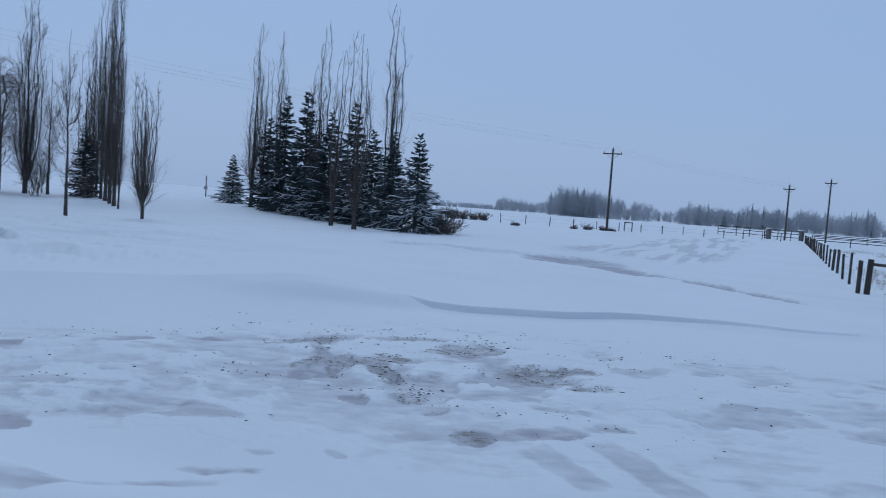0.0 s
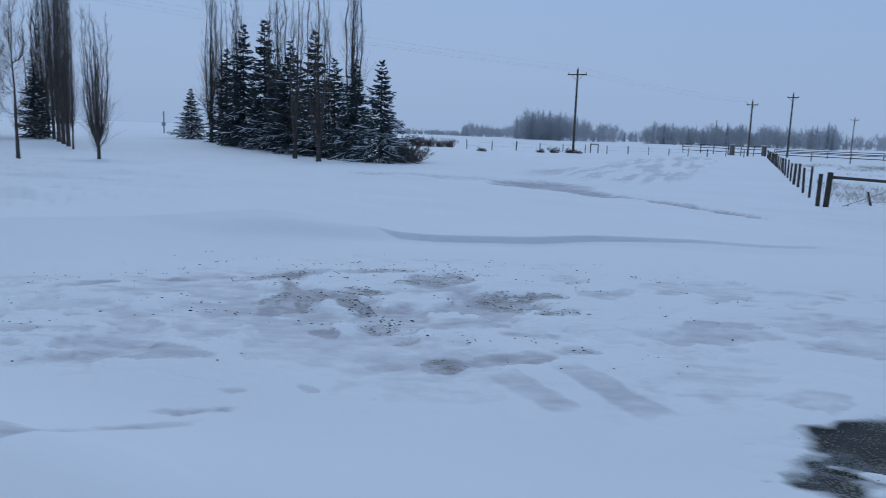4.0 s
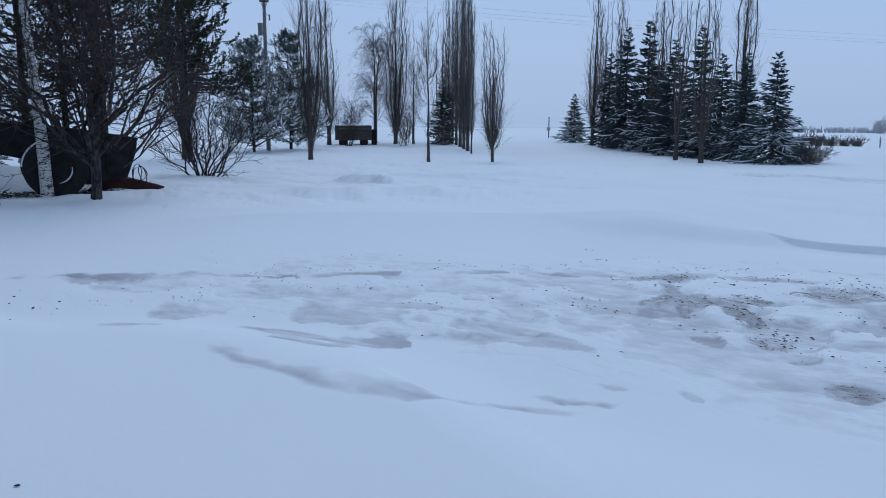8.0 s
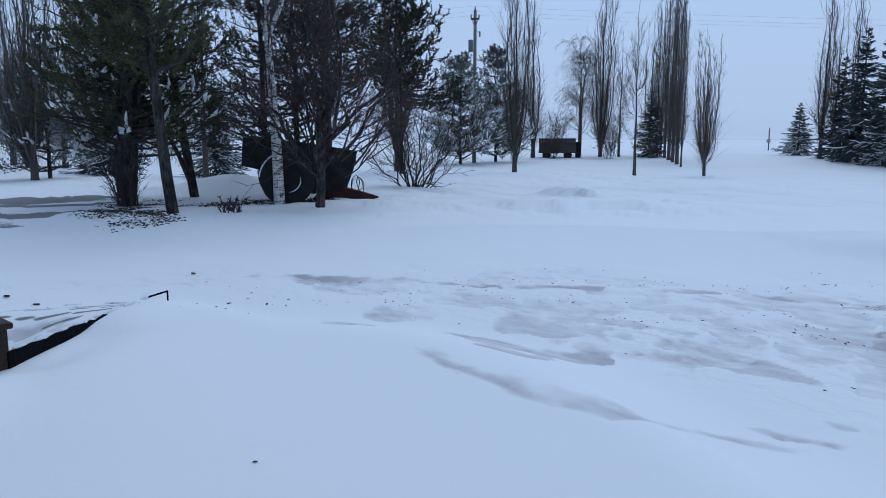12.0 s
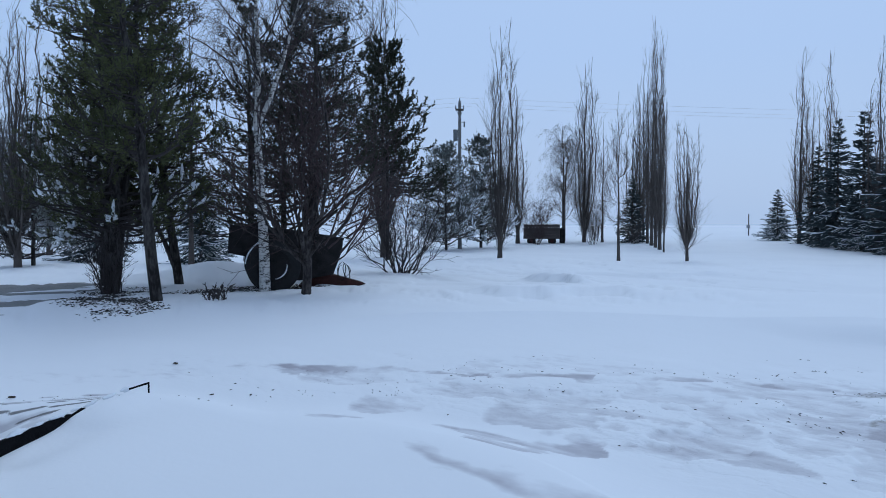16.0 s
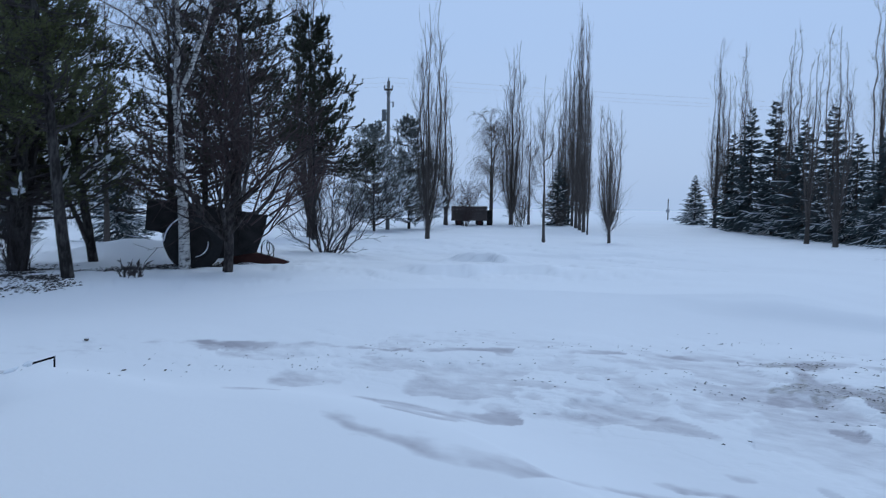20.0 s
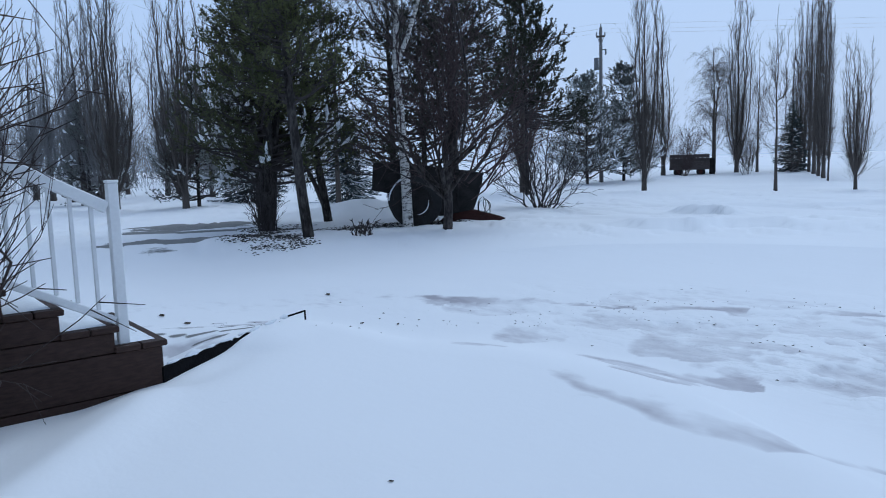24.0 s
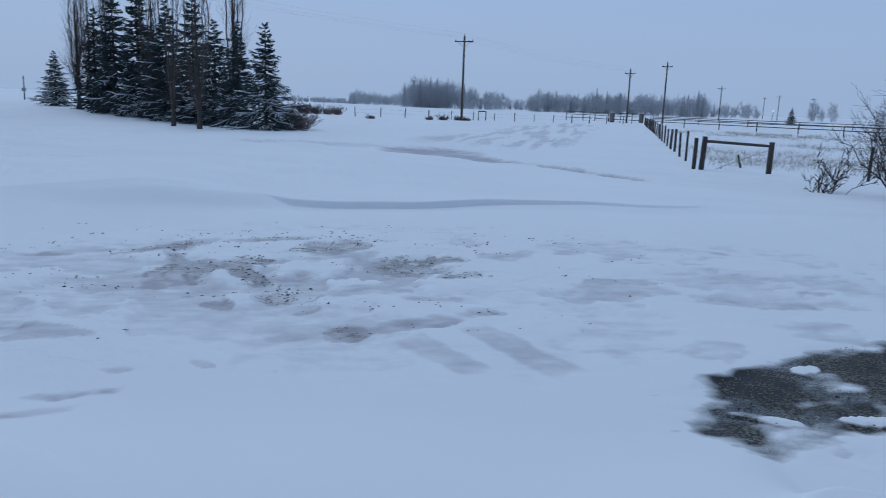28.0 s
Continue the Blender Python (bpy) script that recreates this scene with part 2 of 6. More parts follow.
HOLLOWS_WEST = (
    (-3.50, 4.30, 0.42, 0.17, 3, 0.62), (-2.88, 4.78, 0.28, 0.34, 23, 0.68), (-1.92, 5.20, 0.44, 0.24, -14, 0.58), (-1.16, 4.02, 0.32, 0.10, 12, 0.55),
    (-4.33, 3.73, 0.32, 0.22, 5, 0.55), (-3.09, 4.08, 0.28, 0.20, 29, 0.55), (-3.48, 5.19, 0.57, 0.25, 7, 0.5), (-4.79, 4.77, 0.40, 0.35, 11, 0.42),
    (-6.52, 5.52, 0.97, 0.18, 40, 0.5), (-3.55, 5.58, 0.54, 0.12, 7, 0.5), (-2.23, 5.96, 0.46, 0.19, 20, 0.45), (-0.97, 4.38, 0.19, 0.09, 20, 0.48),
    (-2.52, 7.18, 0.59, 0.28, 16, 0.42), (-1.77, 6.34, 0.48, 0.18, 21, 0.5), (-0.67, 5.90, 0.32, 0.10, -50, 0.9), (-1.11, 6.58, 0.24, 0.20, 16, 0.8),
)
HOLLOWS_EAST = (
    (0.80, 5.15, 0.42, 0.17, 14, 0.8), (0.26, 6.07, 0.57, 0.18, 17, 0.55), (-0.12, 4.96, 0.33, 0.10, 6, 0.42), (-0.54, 4.44, 0.12, 0.06, -45, 0.5),
    (2.67, 7.68, 0.74, 0.30, 22, 0.42), (1.03, 5.80, 0.26, 0.10, -7, 0.55), (0.56, 6.02, 0.45, 0.09, 14, 0.45), (2.97, 6.26, 0.35, 0.12, -3, 0.6),
    (2.75, 5.92, 0.59, 0.24, 1, 0.4), (2.75, 4.42, 0.40, 0.28, -28, 0.32), (3.76, 4.67, 0.36, 0.33, -28, 0.5), (4.74, 7.62, 0.15, 0.11, -16, 0.8),
    (3.98, 6.81, 0.73, 0.30, 8, 0.4), (3.99, 5.51, 0.82, 0.25, -10, 0.42), (4.57, 5.74, 0.23, 0.09, -7, 0.7), (0.2, 7.5, 0.7, 0.3, 10, 0.45),
)
# a broken band along the far side of the yard, and streaks on the walk by the steps
BAND = tuple((-6.6 + 1.08 * k, 5.55 + 0.62 * k, 0.72, 0.15, 32, 0.85) for k in range(5))
STREAKS = tuple((-5.4 - 0.36 * k, 2.1 + 0.22 * k - 0.45 * (k % 2), 0.40 + 0.06 * k, 0.10 + 0.01 * k, 60, 0.85) for k in range(6))
GLAZED = tuple((x, y, 1.2 * a, 1.2 * b, t, q) for x, y, a, b, t, q in HOLLOWS_WEST) + HOLLOWS_EAST + BAND + STREAKS


def slabs(rows, x, y, rough, seed):
    """Scoured patches with a crisp edge towards the house and a soft one away from it."""
    shape = np.shape(x)
    x, y = np.ravel(x), np.ravel(y)
    out = np.zeros(x.shape)
    near = np.flatnonzero((np.abs(x) < 9) & (y > 1) & (y < 13))
    xs, ys = x[near], y[near]
    us, ws = wind_frame(xs, ys)
    n = rough * (0.8 * fbm(us * 1.2, ws * 1.5, 3, seed) + 0.55 * fbm(us * 2.6, ws * 4.2, 4, seed + 50))
    got = np.zeros(xs.shape)
    for cx, cy, a, b, turn, power in rows:
        c, s = math.cos(radians(turn)), math.sin(radians(turn))
        dx, dy = xs - cx, ys - cy
        u, v = (dx * c + dy * s) / a, (-dx * s + dy * c) / b
        d = math.hypot(cx, cy)
        side = -(dx * (cx - 2.0) + dy * cy) / d / max(b, 0.15)
        wide = 0.26 + 0.75 * sstep(0.7, -0.5, side)
        got = np.maximum(got, min(1.0, 1.25 * power) * sstep(0, 1, (1.0 - u * u - v * v + n) / wide))
    out[near] = got
    return out.reshape(shape)


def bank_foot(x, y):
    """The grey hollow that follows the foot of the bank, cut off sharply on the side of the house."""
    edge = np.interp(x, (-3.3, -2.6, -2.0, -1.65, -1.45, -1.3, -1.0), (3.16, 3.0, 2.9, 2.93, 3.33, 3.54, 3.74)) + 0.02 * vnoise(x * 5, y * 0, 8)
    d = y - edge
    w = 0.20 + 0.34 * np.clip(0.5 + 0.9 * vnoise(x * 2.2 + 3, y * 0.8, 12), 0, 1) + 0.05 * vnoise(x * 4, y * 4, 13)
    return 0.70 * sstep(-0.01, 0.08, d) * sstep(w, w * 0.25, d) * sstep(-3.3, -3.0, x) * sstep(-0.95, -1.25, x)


def spots(rows, x, y, rough, seed, soft=(-0.15, 0.55)):
    """Ragged patches, the strongest at each place."""
    shape = np.shape(x)
    x, y = np.ravel(x), np.ravel(y)
    out = np.zeros(x.shape)
    near = np.flatnonzero((np.abs(x) < 9) & (y > 1) & (y < 13))
    xs, ys = x[near], y[near]
    us, ws = wind_frame(xs, ys)
    n = (0.55 * fbm(us * 1.3, ws * 3.6, 4, seed) + 0.7 * fbm(us * 3.4, ws * 8.5, 4, seed + 50)) * rough
    got = np.zeros(xs.shape)
    for cx, cy, a, b, turn, power in rows:
        c, s = math.cos(radians(turn)), math.sin(radians(turn))
        u, v = ((xs - cx) * c + (ys - cy) * s) / a, (-(xs - cx) * s + (ys - cy) * c) / b
        got = np.maximum(got, power * sstep(soft[0], soft[1], 1.0 - u * u - v * v + n))
    out[near] = got
    return out.reshape(shape)


def yard_zone(r, az):
    near = mound_edge(az) + 0.9 + 0.5 * sstep(0, -30, az)
    return sstep(near, near + 1.2, r) * sstep(10.6, 8.6, r)


def tongue(x, y):
    """A scoured hollow on the lane with a long tail towards the house, and a faint streak beside it."""
    ax, ay, dx, dy = 4.9, 26.6, 3.7, -10.4
    t = np.clip(((x - ax) * dx + (y - ay) * dy) / (dx * dx + dy * dy), 0, 1)
    d = np.hypot(x - ax - dx * t, y - ay - dy * t) + 0.3 * fbm(x * 0.9, y * 0.6, 3, 15)
    w = 2.1 * (1 - t) ** 2.2 + 0.30 * sstep(1.0, 0.9, t) * (0.6 + 0.4 * sstep(0.0, 0.3, vnoise(t * 7, t * 0, 4)))
    main = sstep(w, w * 0.5, d) * sstep(0, 0.2, w)
    side = 0.4 * sstep(0, 0.7, 1 - ((x - 0.8) / 3.2) ** 2 - ((y - 28.0) / 1.3) ** 2 + 0.5 * fbm(x * 0.6, y * 0.9, 3, 16))
    return np.maximum(main, side)


def ribs(x, y):
    """Wind ribs across the upper lane."""
    l, c = 0.42 * x + 0.91 * y, 0.91 * x - 0.42 * y
    zone = sstep(29, 34, l) * sstep(100, 85, l) * sstep(-10.5, -8.5, c) * sstep(-1.5, -3.5, c)
    return sstep(-0.15, 0.25, fbm(l * 0.12, c * 2.3 + 0.12 * l, 4, 5)) * zone


def scoured(x, y):
    """How strongly the wind has cut up the snow of the yard."""
    a = np.exp(-(((x - 0.4) / 3.0) ** 2) - ((y - 7.0) / 2.1) ** 2)
    b = 0.75 * np.exp(-(((x + 3.4) / 2.8) ** 2) - ((y - 5.4) / 2.0) ** 2)
    c = 0.45 * np.exp(-(((x - 4.6) / 2.2) ** 2) - ((y - 6.2) / 1.6) ** 2)
    return np.maximum(np.maximum(a, b), c)


def ground_height(x, y):
    x, y = np.asarray(x, float), np.asarray(y, float)
    z, r, az = base_height(x, y)
    far = sstep(70, 20, r)
    z = z + 0.06 * fbm(x * 0.11, y * 0.16, 3, 3) * far * sstep(3, 9, r)
    zone = yard_zone(r, az)
    p, n = plates(x, y)
    z = z + 0.046 * (p - 0.6) * zone * scoured(x, y) + 0.012 * n * zone - 0.006 * slabs(GLAZED, x, y, 0.9, 35) - 0.004 * bank_foot(x, y)
    u, w = wind_frame(x, y)
    z = z + 0.008 * fbm(u * 1.6, w * 5.0, 4, 21) * zone * (0.3 + 0.7 * scoured(x, y))
    # long soft drifts on the open snow
    z = z + 0.05 * sstep(0.1, 0.5, fbm(u * 0.16, w * 0.5, 3, 83)) * sstep(13, 16, r) * sstep(60, 35, r)
    # wind-cut steps on the open snow beyond the yard
    step = sstep(-0.02, 0.10, fbm(u * 0.22 + 3, w * 0.55, 4, 87)) + 0.6 * sstep(-0.02, 0.08, fbm(u * 0.5, w * 1.1, 4, 89))
    z = z + 0.055 * step * sstep(12.8, 14.5, r) * sstep(46, 30, r) * (0.35 + 0.65 * sstep(10, 24, az))
    # the cut crest across the yard
    rc = 11.45 / np.cos(np.radians(np.clip(az, -60, 60)) * 0.9) + 0.14 * np.sin(az * 0.33 + 0.6) + 0.06 * np.sin(az * 0.75)
    cut = sstep(3, 0, az) * sstep(-36, -30, az) * (0.55 + 0.45 * sstep(-24, -12, az))
    z = z + ((0.098 * lip(r, rc, 0.045, 3.2) - 0.03 * np.exp(-(((r - rc + 0.35) / 0.3) ** 2))) * cut + 0.16 * lip(r, rc, 0.7, 3.2) * (1 - cut)) * sstep(22, 6, az) * (0.3 + 0.7 * sstep(-38, -18, az))
    z = z + 0.26 * np.clip((r - 9.6) / 2.3, 0, 1) ** 2.2 * sstep(22, 11.8, r) * sstep(2, 12, az) * (1 - sstep(40, 58, az))
    # the scoured tongue up the lane, and the ribbed snow beyond it
    z = z - 0.12 * tongue(x, y) + 0.035 * ribs(x, y)
    # the drift edge that curls round the bank
    rc3 = mound_edge(az) - 0.35 + 0.1 * np.sin(az * 0.4)
    z = z + 0.02 * lip(-r, -rc3, 0.25, 0.9) * sstep(12, 20, az) * sstep(52, 40, az)
    # single drifts on the rise and behind the cart
    hx, hy = x + 19.7, y - 12.3
    z = z + 0.42 * np.exp(-((0.53 * hx + 0.85 * hy) / 2.0) ** 2 - ((0.85 * hx - 0.53 * hy) / 1.2) ** 2)
    z = z + 0.27 * lip(r, 20.6 + 0.35 * np.sin(az * 0.8) + 0.5 * fbm(x * 0.9, y * 0.9, 3, 91), 0.34, 1.6) * np.exp(-(((az - 32.0) / 2.6) ** 4))
    z = z + 0.15 * lip(r, 15.4 + 0.3 * np.sin(az * 0.5) + 0.5 * fbm(x * 0.8, y * 0.8, 3, 92), 0.28, 2.4) * sstep(24, 28, az) * sstep(41, 36, az)
    z = z + 0.10 * lip(r, 24.5 + 0.4 * np.sin(az * 0.7), 0.4, 2.4) * sstep(18, 21, az) * sstep(36, 33, az)
    # snow heaped against the edging board
    t = np.clip(((x + 4.93) * -0.884 + (y - 1.44) * 1.453) / 2.89, 0.50, 0.84)
    z = z + 0.048 * np.exp(-(np.hypot(x + 4.93 + 0.884 * t - 0.10, y - 1.44 - 1.453 * t - 0.06) / 0.22) ** 2)
    t = np.clip(((x + 4.93) * -0.884 + (y - 1.44) * 1.453) / 2.89, 0.0, 0.38)
    z = z - 0.075 * np.exp(-(np.hypot(x + 4.93 + 0.884 * t - 0.14, y - 1.44 - 1.453 * t - 0.08) / 0.26) ** 2)
    # wind wells round the shrubs by the field
    for wx, wy, deep in ((13.1, 14.2, 0.14), (14.1, 13.7, 0.14), (13.8, 12.6, 0.10), (12.2, 15.4, 0.06)):
        z = z - deep * np.exp(-(((x - wx) / 0.55) ** 2) - ((y - wy) / 0.5) ** 2)
    # the drifted garden edge ahead of the trees
    z = z + 0.10 * sstep(11.5, 14.0, r) * sstep(19, 15.5, r) * sstep(38, 48, az) * (1 - sstep(80, 90, az))
    return z


def ground_at(x, y):
    return float(ground_height(np.array([x]), np.array([y]))[0])


def gravel_mask(x, y):
    """Where the wind has bared the gravel of the yard."""
    return slabs([(cx, cy, a * 1.3, b * 1.3, t, 0.8 * q**0.5) for cx, cy, a, b, t, q in BARED], x, y, 0.9, 37)


ISLES = ((3.10, 3.95, 0.20, 0.06, 24, 0.7), (3.15, 3.22, 0.30, 0.05, -10, 0.7), (4.35, 3.95, 0.35, 0.05, 10, 0.5), (2.45, 3.35, 0.26, 0.05, -35, 0.4))


def wet_mask(x, y):
    """The thawed black patch of wet asphalt beside the bank."""
    n = 0.8 * fbm(x * 1.5, y * 2.6, 5, 47) + 0.35 * fbm(x * 5.0 + y, y * 7.0, 3, 44)
    u, v = (x - 4.42) / 2.3, (y - 3.62 - 0.20 * (x - 3.2)) / 0.66
    u2, v2 = (x - 2.72 - 0.5 * (y - 3.4)) / 0.70, (y - 3.47) / 0.62
    body = np.maximum(1.0 - u * u - v * v, 1.0 - u2 * u2 - v2 * v2)
    return np.clip(0.31 + 0.95 * body + 0.50 * n + 0.8 * sstep(0.15, 0.7, 1.0 - u * u - v * v) * sstep(3.1, 3.7, x) - 1.6 * spots(ISLES, x, y, 1.1, 49), 0, 1.4)


def soil_mask(x, y):
    """The mulched ground under the pines and two bared strips of the drive."""
    n = fbm(x * 0.9, y * 0.9, 4, 55)

    def oval(cx, cy, a, b, turn):
        c, q = math.cos(radians(turn)), math.sin(radians(turn))
        return 1 - (((x - cx) * c + (y - cy) * q) / a) ** 2 - ((-(x - cx) * q + (y - cy) * c) / b) ** 2

    bed = np.maximum(oval(-14.15, 6.5, 2.4, 1.2, 155), 0.5 * oval(-15.6, 10.0, 1.1, 2.9, 150))
    n2 = fbm((x * 0.94 - y * 0.34) * 1.6, (x * 0.34 + y * 0.94) * 0.4, 4, 57)
    strips = np.maximum(oval(-19.55, 7.15, 1.55, 1.45, 160), oval(-15.5, 4.85, 1.7, 1.0, 163))
    slots = np.zeros(np.shape(x))
    for cx, cy, a in ((-6.26, 2.1, 0.14), (-5.66, 2.05, 0.20), (-6.4, 2.3, 0.26), (-5.95, 2.35, 0.12), (-6.05, 1.85, 0.12), (-5.8, 2.55, 0.16), (-5.75, 2.3, 0.2), (-6.15, 2.5, 0.1), (-6.6, 2.7, 0.2), (-5.9, 2.05, 0.16), (-6.75, 2.1, 0.16), (-6.3, 2.85, 0.14)):
        slots = np.maximum(slots, oval(cx, cy, 1.3 * a, 0.03, 62))
    return np.clip((bed + 0.5 * n) * 1.5, 0, 1), np.maximum(np.clip((strips + 0.30 + 1.0 * n2) * 2.4, 0, 1) * (strips > -1.2), np.clip(1.6 * slots + 0.5 * n2, 0, 1) * (slots > 0))


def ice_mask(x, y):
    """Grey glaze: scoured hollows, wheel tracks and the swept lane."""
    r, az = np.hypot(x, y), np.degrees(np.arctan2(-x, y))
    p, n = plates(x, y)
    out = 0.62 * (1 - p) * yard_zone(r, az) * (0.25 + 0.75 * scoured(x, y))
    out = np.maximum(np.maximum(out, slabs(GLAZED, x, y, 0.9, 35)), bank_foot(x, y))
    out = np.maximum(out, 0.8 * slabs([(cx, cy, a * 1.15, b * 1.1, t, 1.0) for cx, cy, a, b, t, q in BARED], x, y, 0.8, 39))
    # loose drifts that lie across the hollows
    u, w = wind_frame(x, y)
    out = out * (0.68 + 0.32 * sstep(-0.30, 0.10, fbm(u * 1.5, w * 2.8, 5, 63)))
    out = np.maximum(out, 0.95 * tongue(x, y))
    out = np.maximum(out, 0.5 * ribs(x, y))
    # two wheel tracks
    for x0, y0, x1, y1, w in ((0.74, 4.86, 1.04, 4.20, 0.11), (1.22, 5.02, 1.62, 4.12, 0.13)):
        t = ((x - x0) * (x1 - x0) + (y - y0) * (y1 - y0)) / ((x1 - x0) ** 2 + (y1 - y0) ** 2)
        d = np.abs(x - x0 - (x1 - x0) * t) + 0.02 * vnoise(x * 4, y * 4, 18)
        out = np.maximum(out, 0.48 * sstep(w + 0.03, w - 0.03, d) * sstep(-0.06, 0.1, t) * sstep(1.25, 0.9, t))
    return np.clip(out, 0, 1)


def build_ground():
    az = np.concatenate([np.arange(-54, 94, 0.17), np.arange(94, 306, 3.0)])
    dep = np.concatenate([np.arange(60, 34, -1.2), np.arange(34, 1.6, -0.125)])
    r = np.concatenate([[0.35, 0.6, 0.8], 1.6 / np.tan(np.radians(dep)), np.geomspace(60, 4200, 46), np.linspace(11.0, 12.9, 84), np.linspace(18, 27, 50), np.linspace(27.1, 96, 100)])
    r = np.sort(r)
    A, Rr = np.meshgrid(np.radians(az), r)
    x, y = -Rr * np.sin(A), Rr * np.cos(A)
    z = ground_height(x, y)
    wet = wet_mask(x, y)
    z = z - 0.02 * sstep(0.1, 0.9, wet) - 0.015 * gravel_mask(x, y)
    nr, na = x.shape
    v = np.stack([x, y, z], -1).reshape(-1, 3)
    i, j = np.meshgrid(np.arange(nr - 1), np.arange(na), indexing="ij")
    jn = (j + 1) % na
    f = np.stack([i * na + j, i * na + jn, (i + 1) * na + jn, (i + 1) * na + j], -1).reshape(-1, 4)
    me = bpy.data.meshes.new("ground")
    me.vertices.add(len(v) + 1)
    centre = [[0, 0, float(z[0].mean())]]
    me.vertices.foreach_set("co", np.concatenate([v, centre]).astype(np.float32).ravel())
    tri = np.stack([np.full(na, len(v)), np.arange(na), (np.arange(na) + 1) % na], -1)
    me.loops.add(f.size + tri.size)
    me.loops.foreach_set("vertex_index", np.concatenate([f[:, ::-1].ravel(), tri.ravel()]).astype(np.int32))
    me.polygons.add(len(f) + len(tri))
    me.polygons.foreach_set("loop_start", np.concatenate([np.arange(len(f)) * 4, f.size + np.arange(na) * 3]).astype(np.int32))
    me.update(calc_edges=True)
    me.polygons.foreach_set("use_smooth", np.ones(len(f) + len(tri), bool))
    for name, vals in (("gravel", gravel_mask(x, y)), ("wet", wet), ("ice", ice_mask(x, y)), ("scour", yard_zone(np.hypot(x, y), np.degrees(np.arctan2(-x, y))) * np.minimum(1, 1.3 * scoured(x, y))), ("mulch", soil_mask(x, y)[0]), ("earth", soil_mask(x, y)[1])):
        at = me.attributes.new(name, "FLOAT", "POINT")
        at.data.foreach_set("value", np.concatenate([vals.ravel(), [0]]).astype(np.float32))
    me.validate()
    return me


def snow_material():
    m = bpy.data.materials.new("wind_packed_snow")
    m.use_nodes = True
    nt = m.node_tree
    b = nt.nodes["Principled BSDF"]
    L = nt.links.new

    def node(kind, **inputs):
        n = nt.nodes.new(kind)
        for k, val in inputs.items():
            n.inputs[k].default_value = val
        return n

    def attr(name):
        n = nt.nodes.new("ShaderNodeAttribute")
        n.attribute_name = name
        return n.outputs["Fac"]

    def mixc(fac, a, c):
        n = nt.nodes.new("ShaderNodeMix")
        n.data_type = "RGBA"
        L(fac, n.inputs["Factor"])
        for sock, val in ((n.inputs["A"], a), (n.inputs["B"], c)):
            if isinstance(val, tuple):
                sock.default_value = (*val, 1)
            else:
                L(val, sock)
        return n.outputs["Result"]

    def ramp(fac, lo, hi):
        n = node("ShaderNodeMapRange")
        n.clamp = True
        n.inputs["From Min"].default_value, n.inputs["From Max"].default_value = lo, hi
        L(fac, n.inputs["Value"])
        return n.outputs[0]

    def mixf(fac, a, c):
        n = nt.nodes.new("ShaderNodeMix")
        L(fac, n.inputs["Factor"])
        for sock, val in ((n.inputs["A"], a), (n.inputs["B"], c)):
            if isinstance(val, float):
                sock.default_value = val
            else:
                L(val, sock)
        return n.outputs["Result"]

    def maths(op, a, c):
        n = nt.nodes.new("ShaderNodeMath")
        n.operation = op
        for sock, val in ((n.inputs[0], a), (n.inputs[1], c)):
            if isinstance(val, float):
                sock.default_value = val
            else:
                L(val, sock)
        return n.outputs[0]

    geo = nt.nodes.new("ShaderNodeNewGeometry")
    pos = geo.outputs["Position"]

    def noise_at(scale, detail=5.0, stretch=None):
        n = node("ShaderNodeTexNoise", Scale=scale, Detail=detail)
        if stretch:
            mp = node("ShaderNodeMapping", Scale=stretch)
            L(pos, mp.inputs[0])
            L(mp.outputs[0], n.inputs["Vector"])
        else:
            L(pos, n.inputs["Vector"])
        return n.outputs[0]

    broad = noise_at(0.22, 4.0)
    streak = noise_at(1.6, 5.0, (0.35, 1.0, 1.0))
    fine = noise_at(26.0, 6.0)
    snow = mixc(ramp(broad, 0.3, 0.7), (0.862, 0.868, 0.895), (0.905, 0.91, 0.935))
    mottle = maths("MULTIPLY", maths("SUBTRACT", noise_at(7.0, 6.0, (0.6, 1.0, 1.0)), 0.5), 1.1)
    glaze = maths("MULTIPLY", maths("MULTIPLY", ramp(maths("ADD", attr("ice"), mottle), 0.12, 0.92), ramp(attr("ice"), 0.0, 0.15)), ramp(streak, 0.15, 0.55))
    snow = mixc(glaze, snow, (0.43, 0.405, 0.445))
    # gravel showing through, broken up at its edges
    grit = noise_at(38.0, 3.0)
    speck = noise_at(9.0, 4.0)
    g = maths("ADD", attr("gravel"), maths("MULTIPLY", maths("SUBTRACT", speck, 0.5), 1.7))
    gfac = maths("MULTIPLY", ramp(g, 0.42, 0.95), ramp(attr("gravel"), 0.02, 0.2))
    gfac = maths("MULTIPLY", gfac, maths("MULTIPLY", ramp(noise_at(17.0, 5.0, (0.6, 1.0, 1.0)), 0.38, 0.58), ramp(noise_at(3.6, 4.0), 0.34, 0.56)))
    stone = mixc(ramp(grit, 0.52, 0.62), (0.29, 0.262, 0.225), (0.06, 0.053, 0.046))
    col = mixc(maths("MULTIPLY", gfac, 0.80), snow, stone)
    # mulch and bared earth
    mu = ramp(maths("ADD", attr("mulch"), maths("MULTIPLY", maths("SUBTRACT", noise_at(4.5, 5.0), 0.5), 2.6)), 0.62, 0.95)
    col = mixc(maths("MULTIPLY", mu, 0.22), col, mixc(ramp(grit, 0.4, 0.6), (0.05, 0.042, 0.036), (0.14, 0.12, 0.10)))
    ea = ramp(maths("ADD", attr("earth"), maths("MULTIPLY", maths("SUBTRACT", speck, 0.5), 0.8)), 0.3, 0.6)
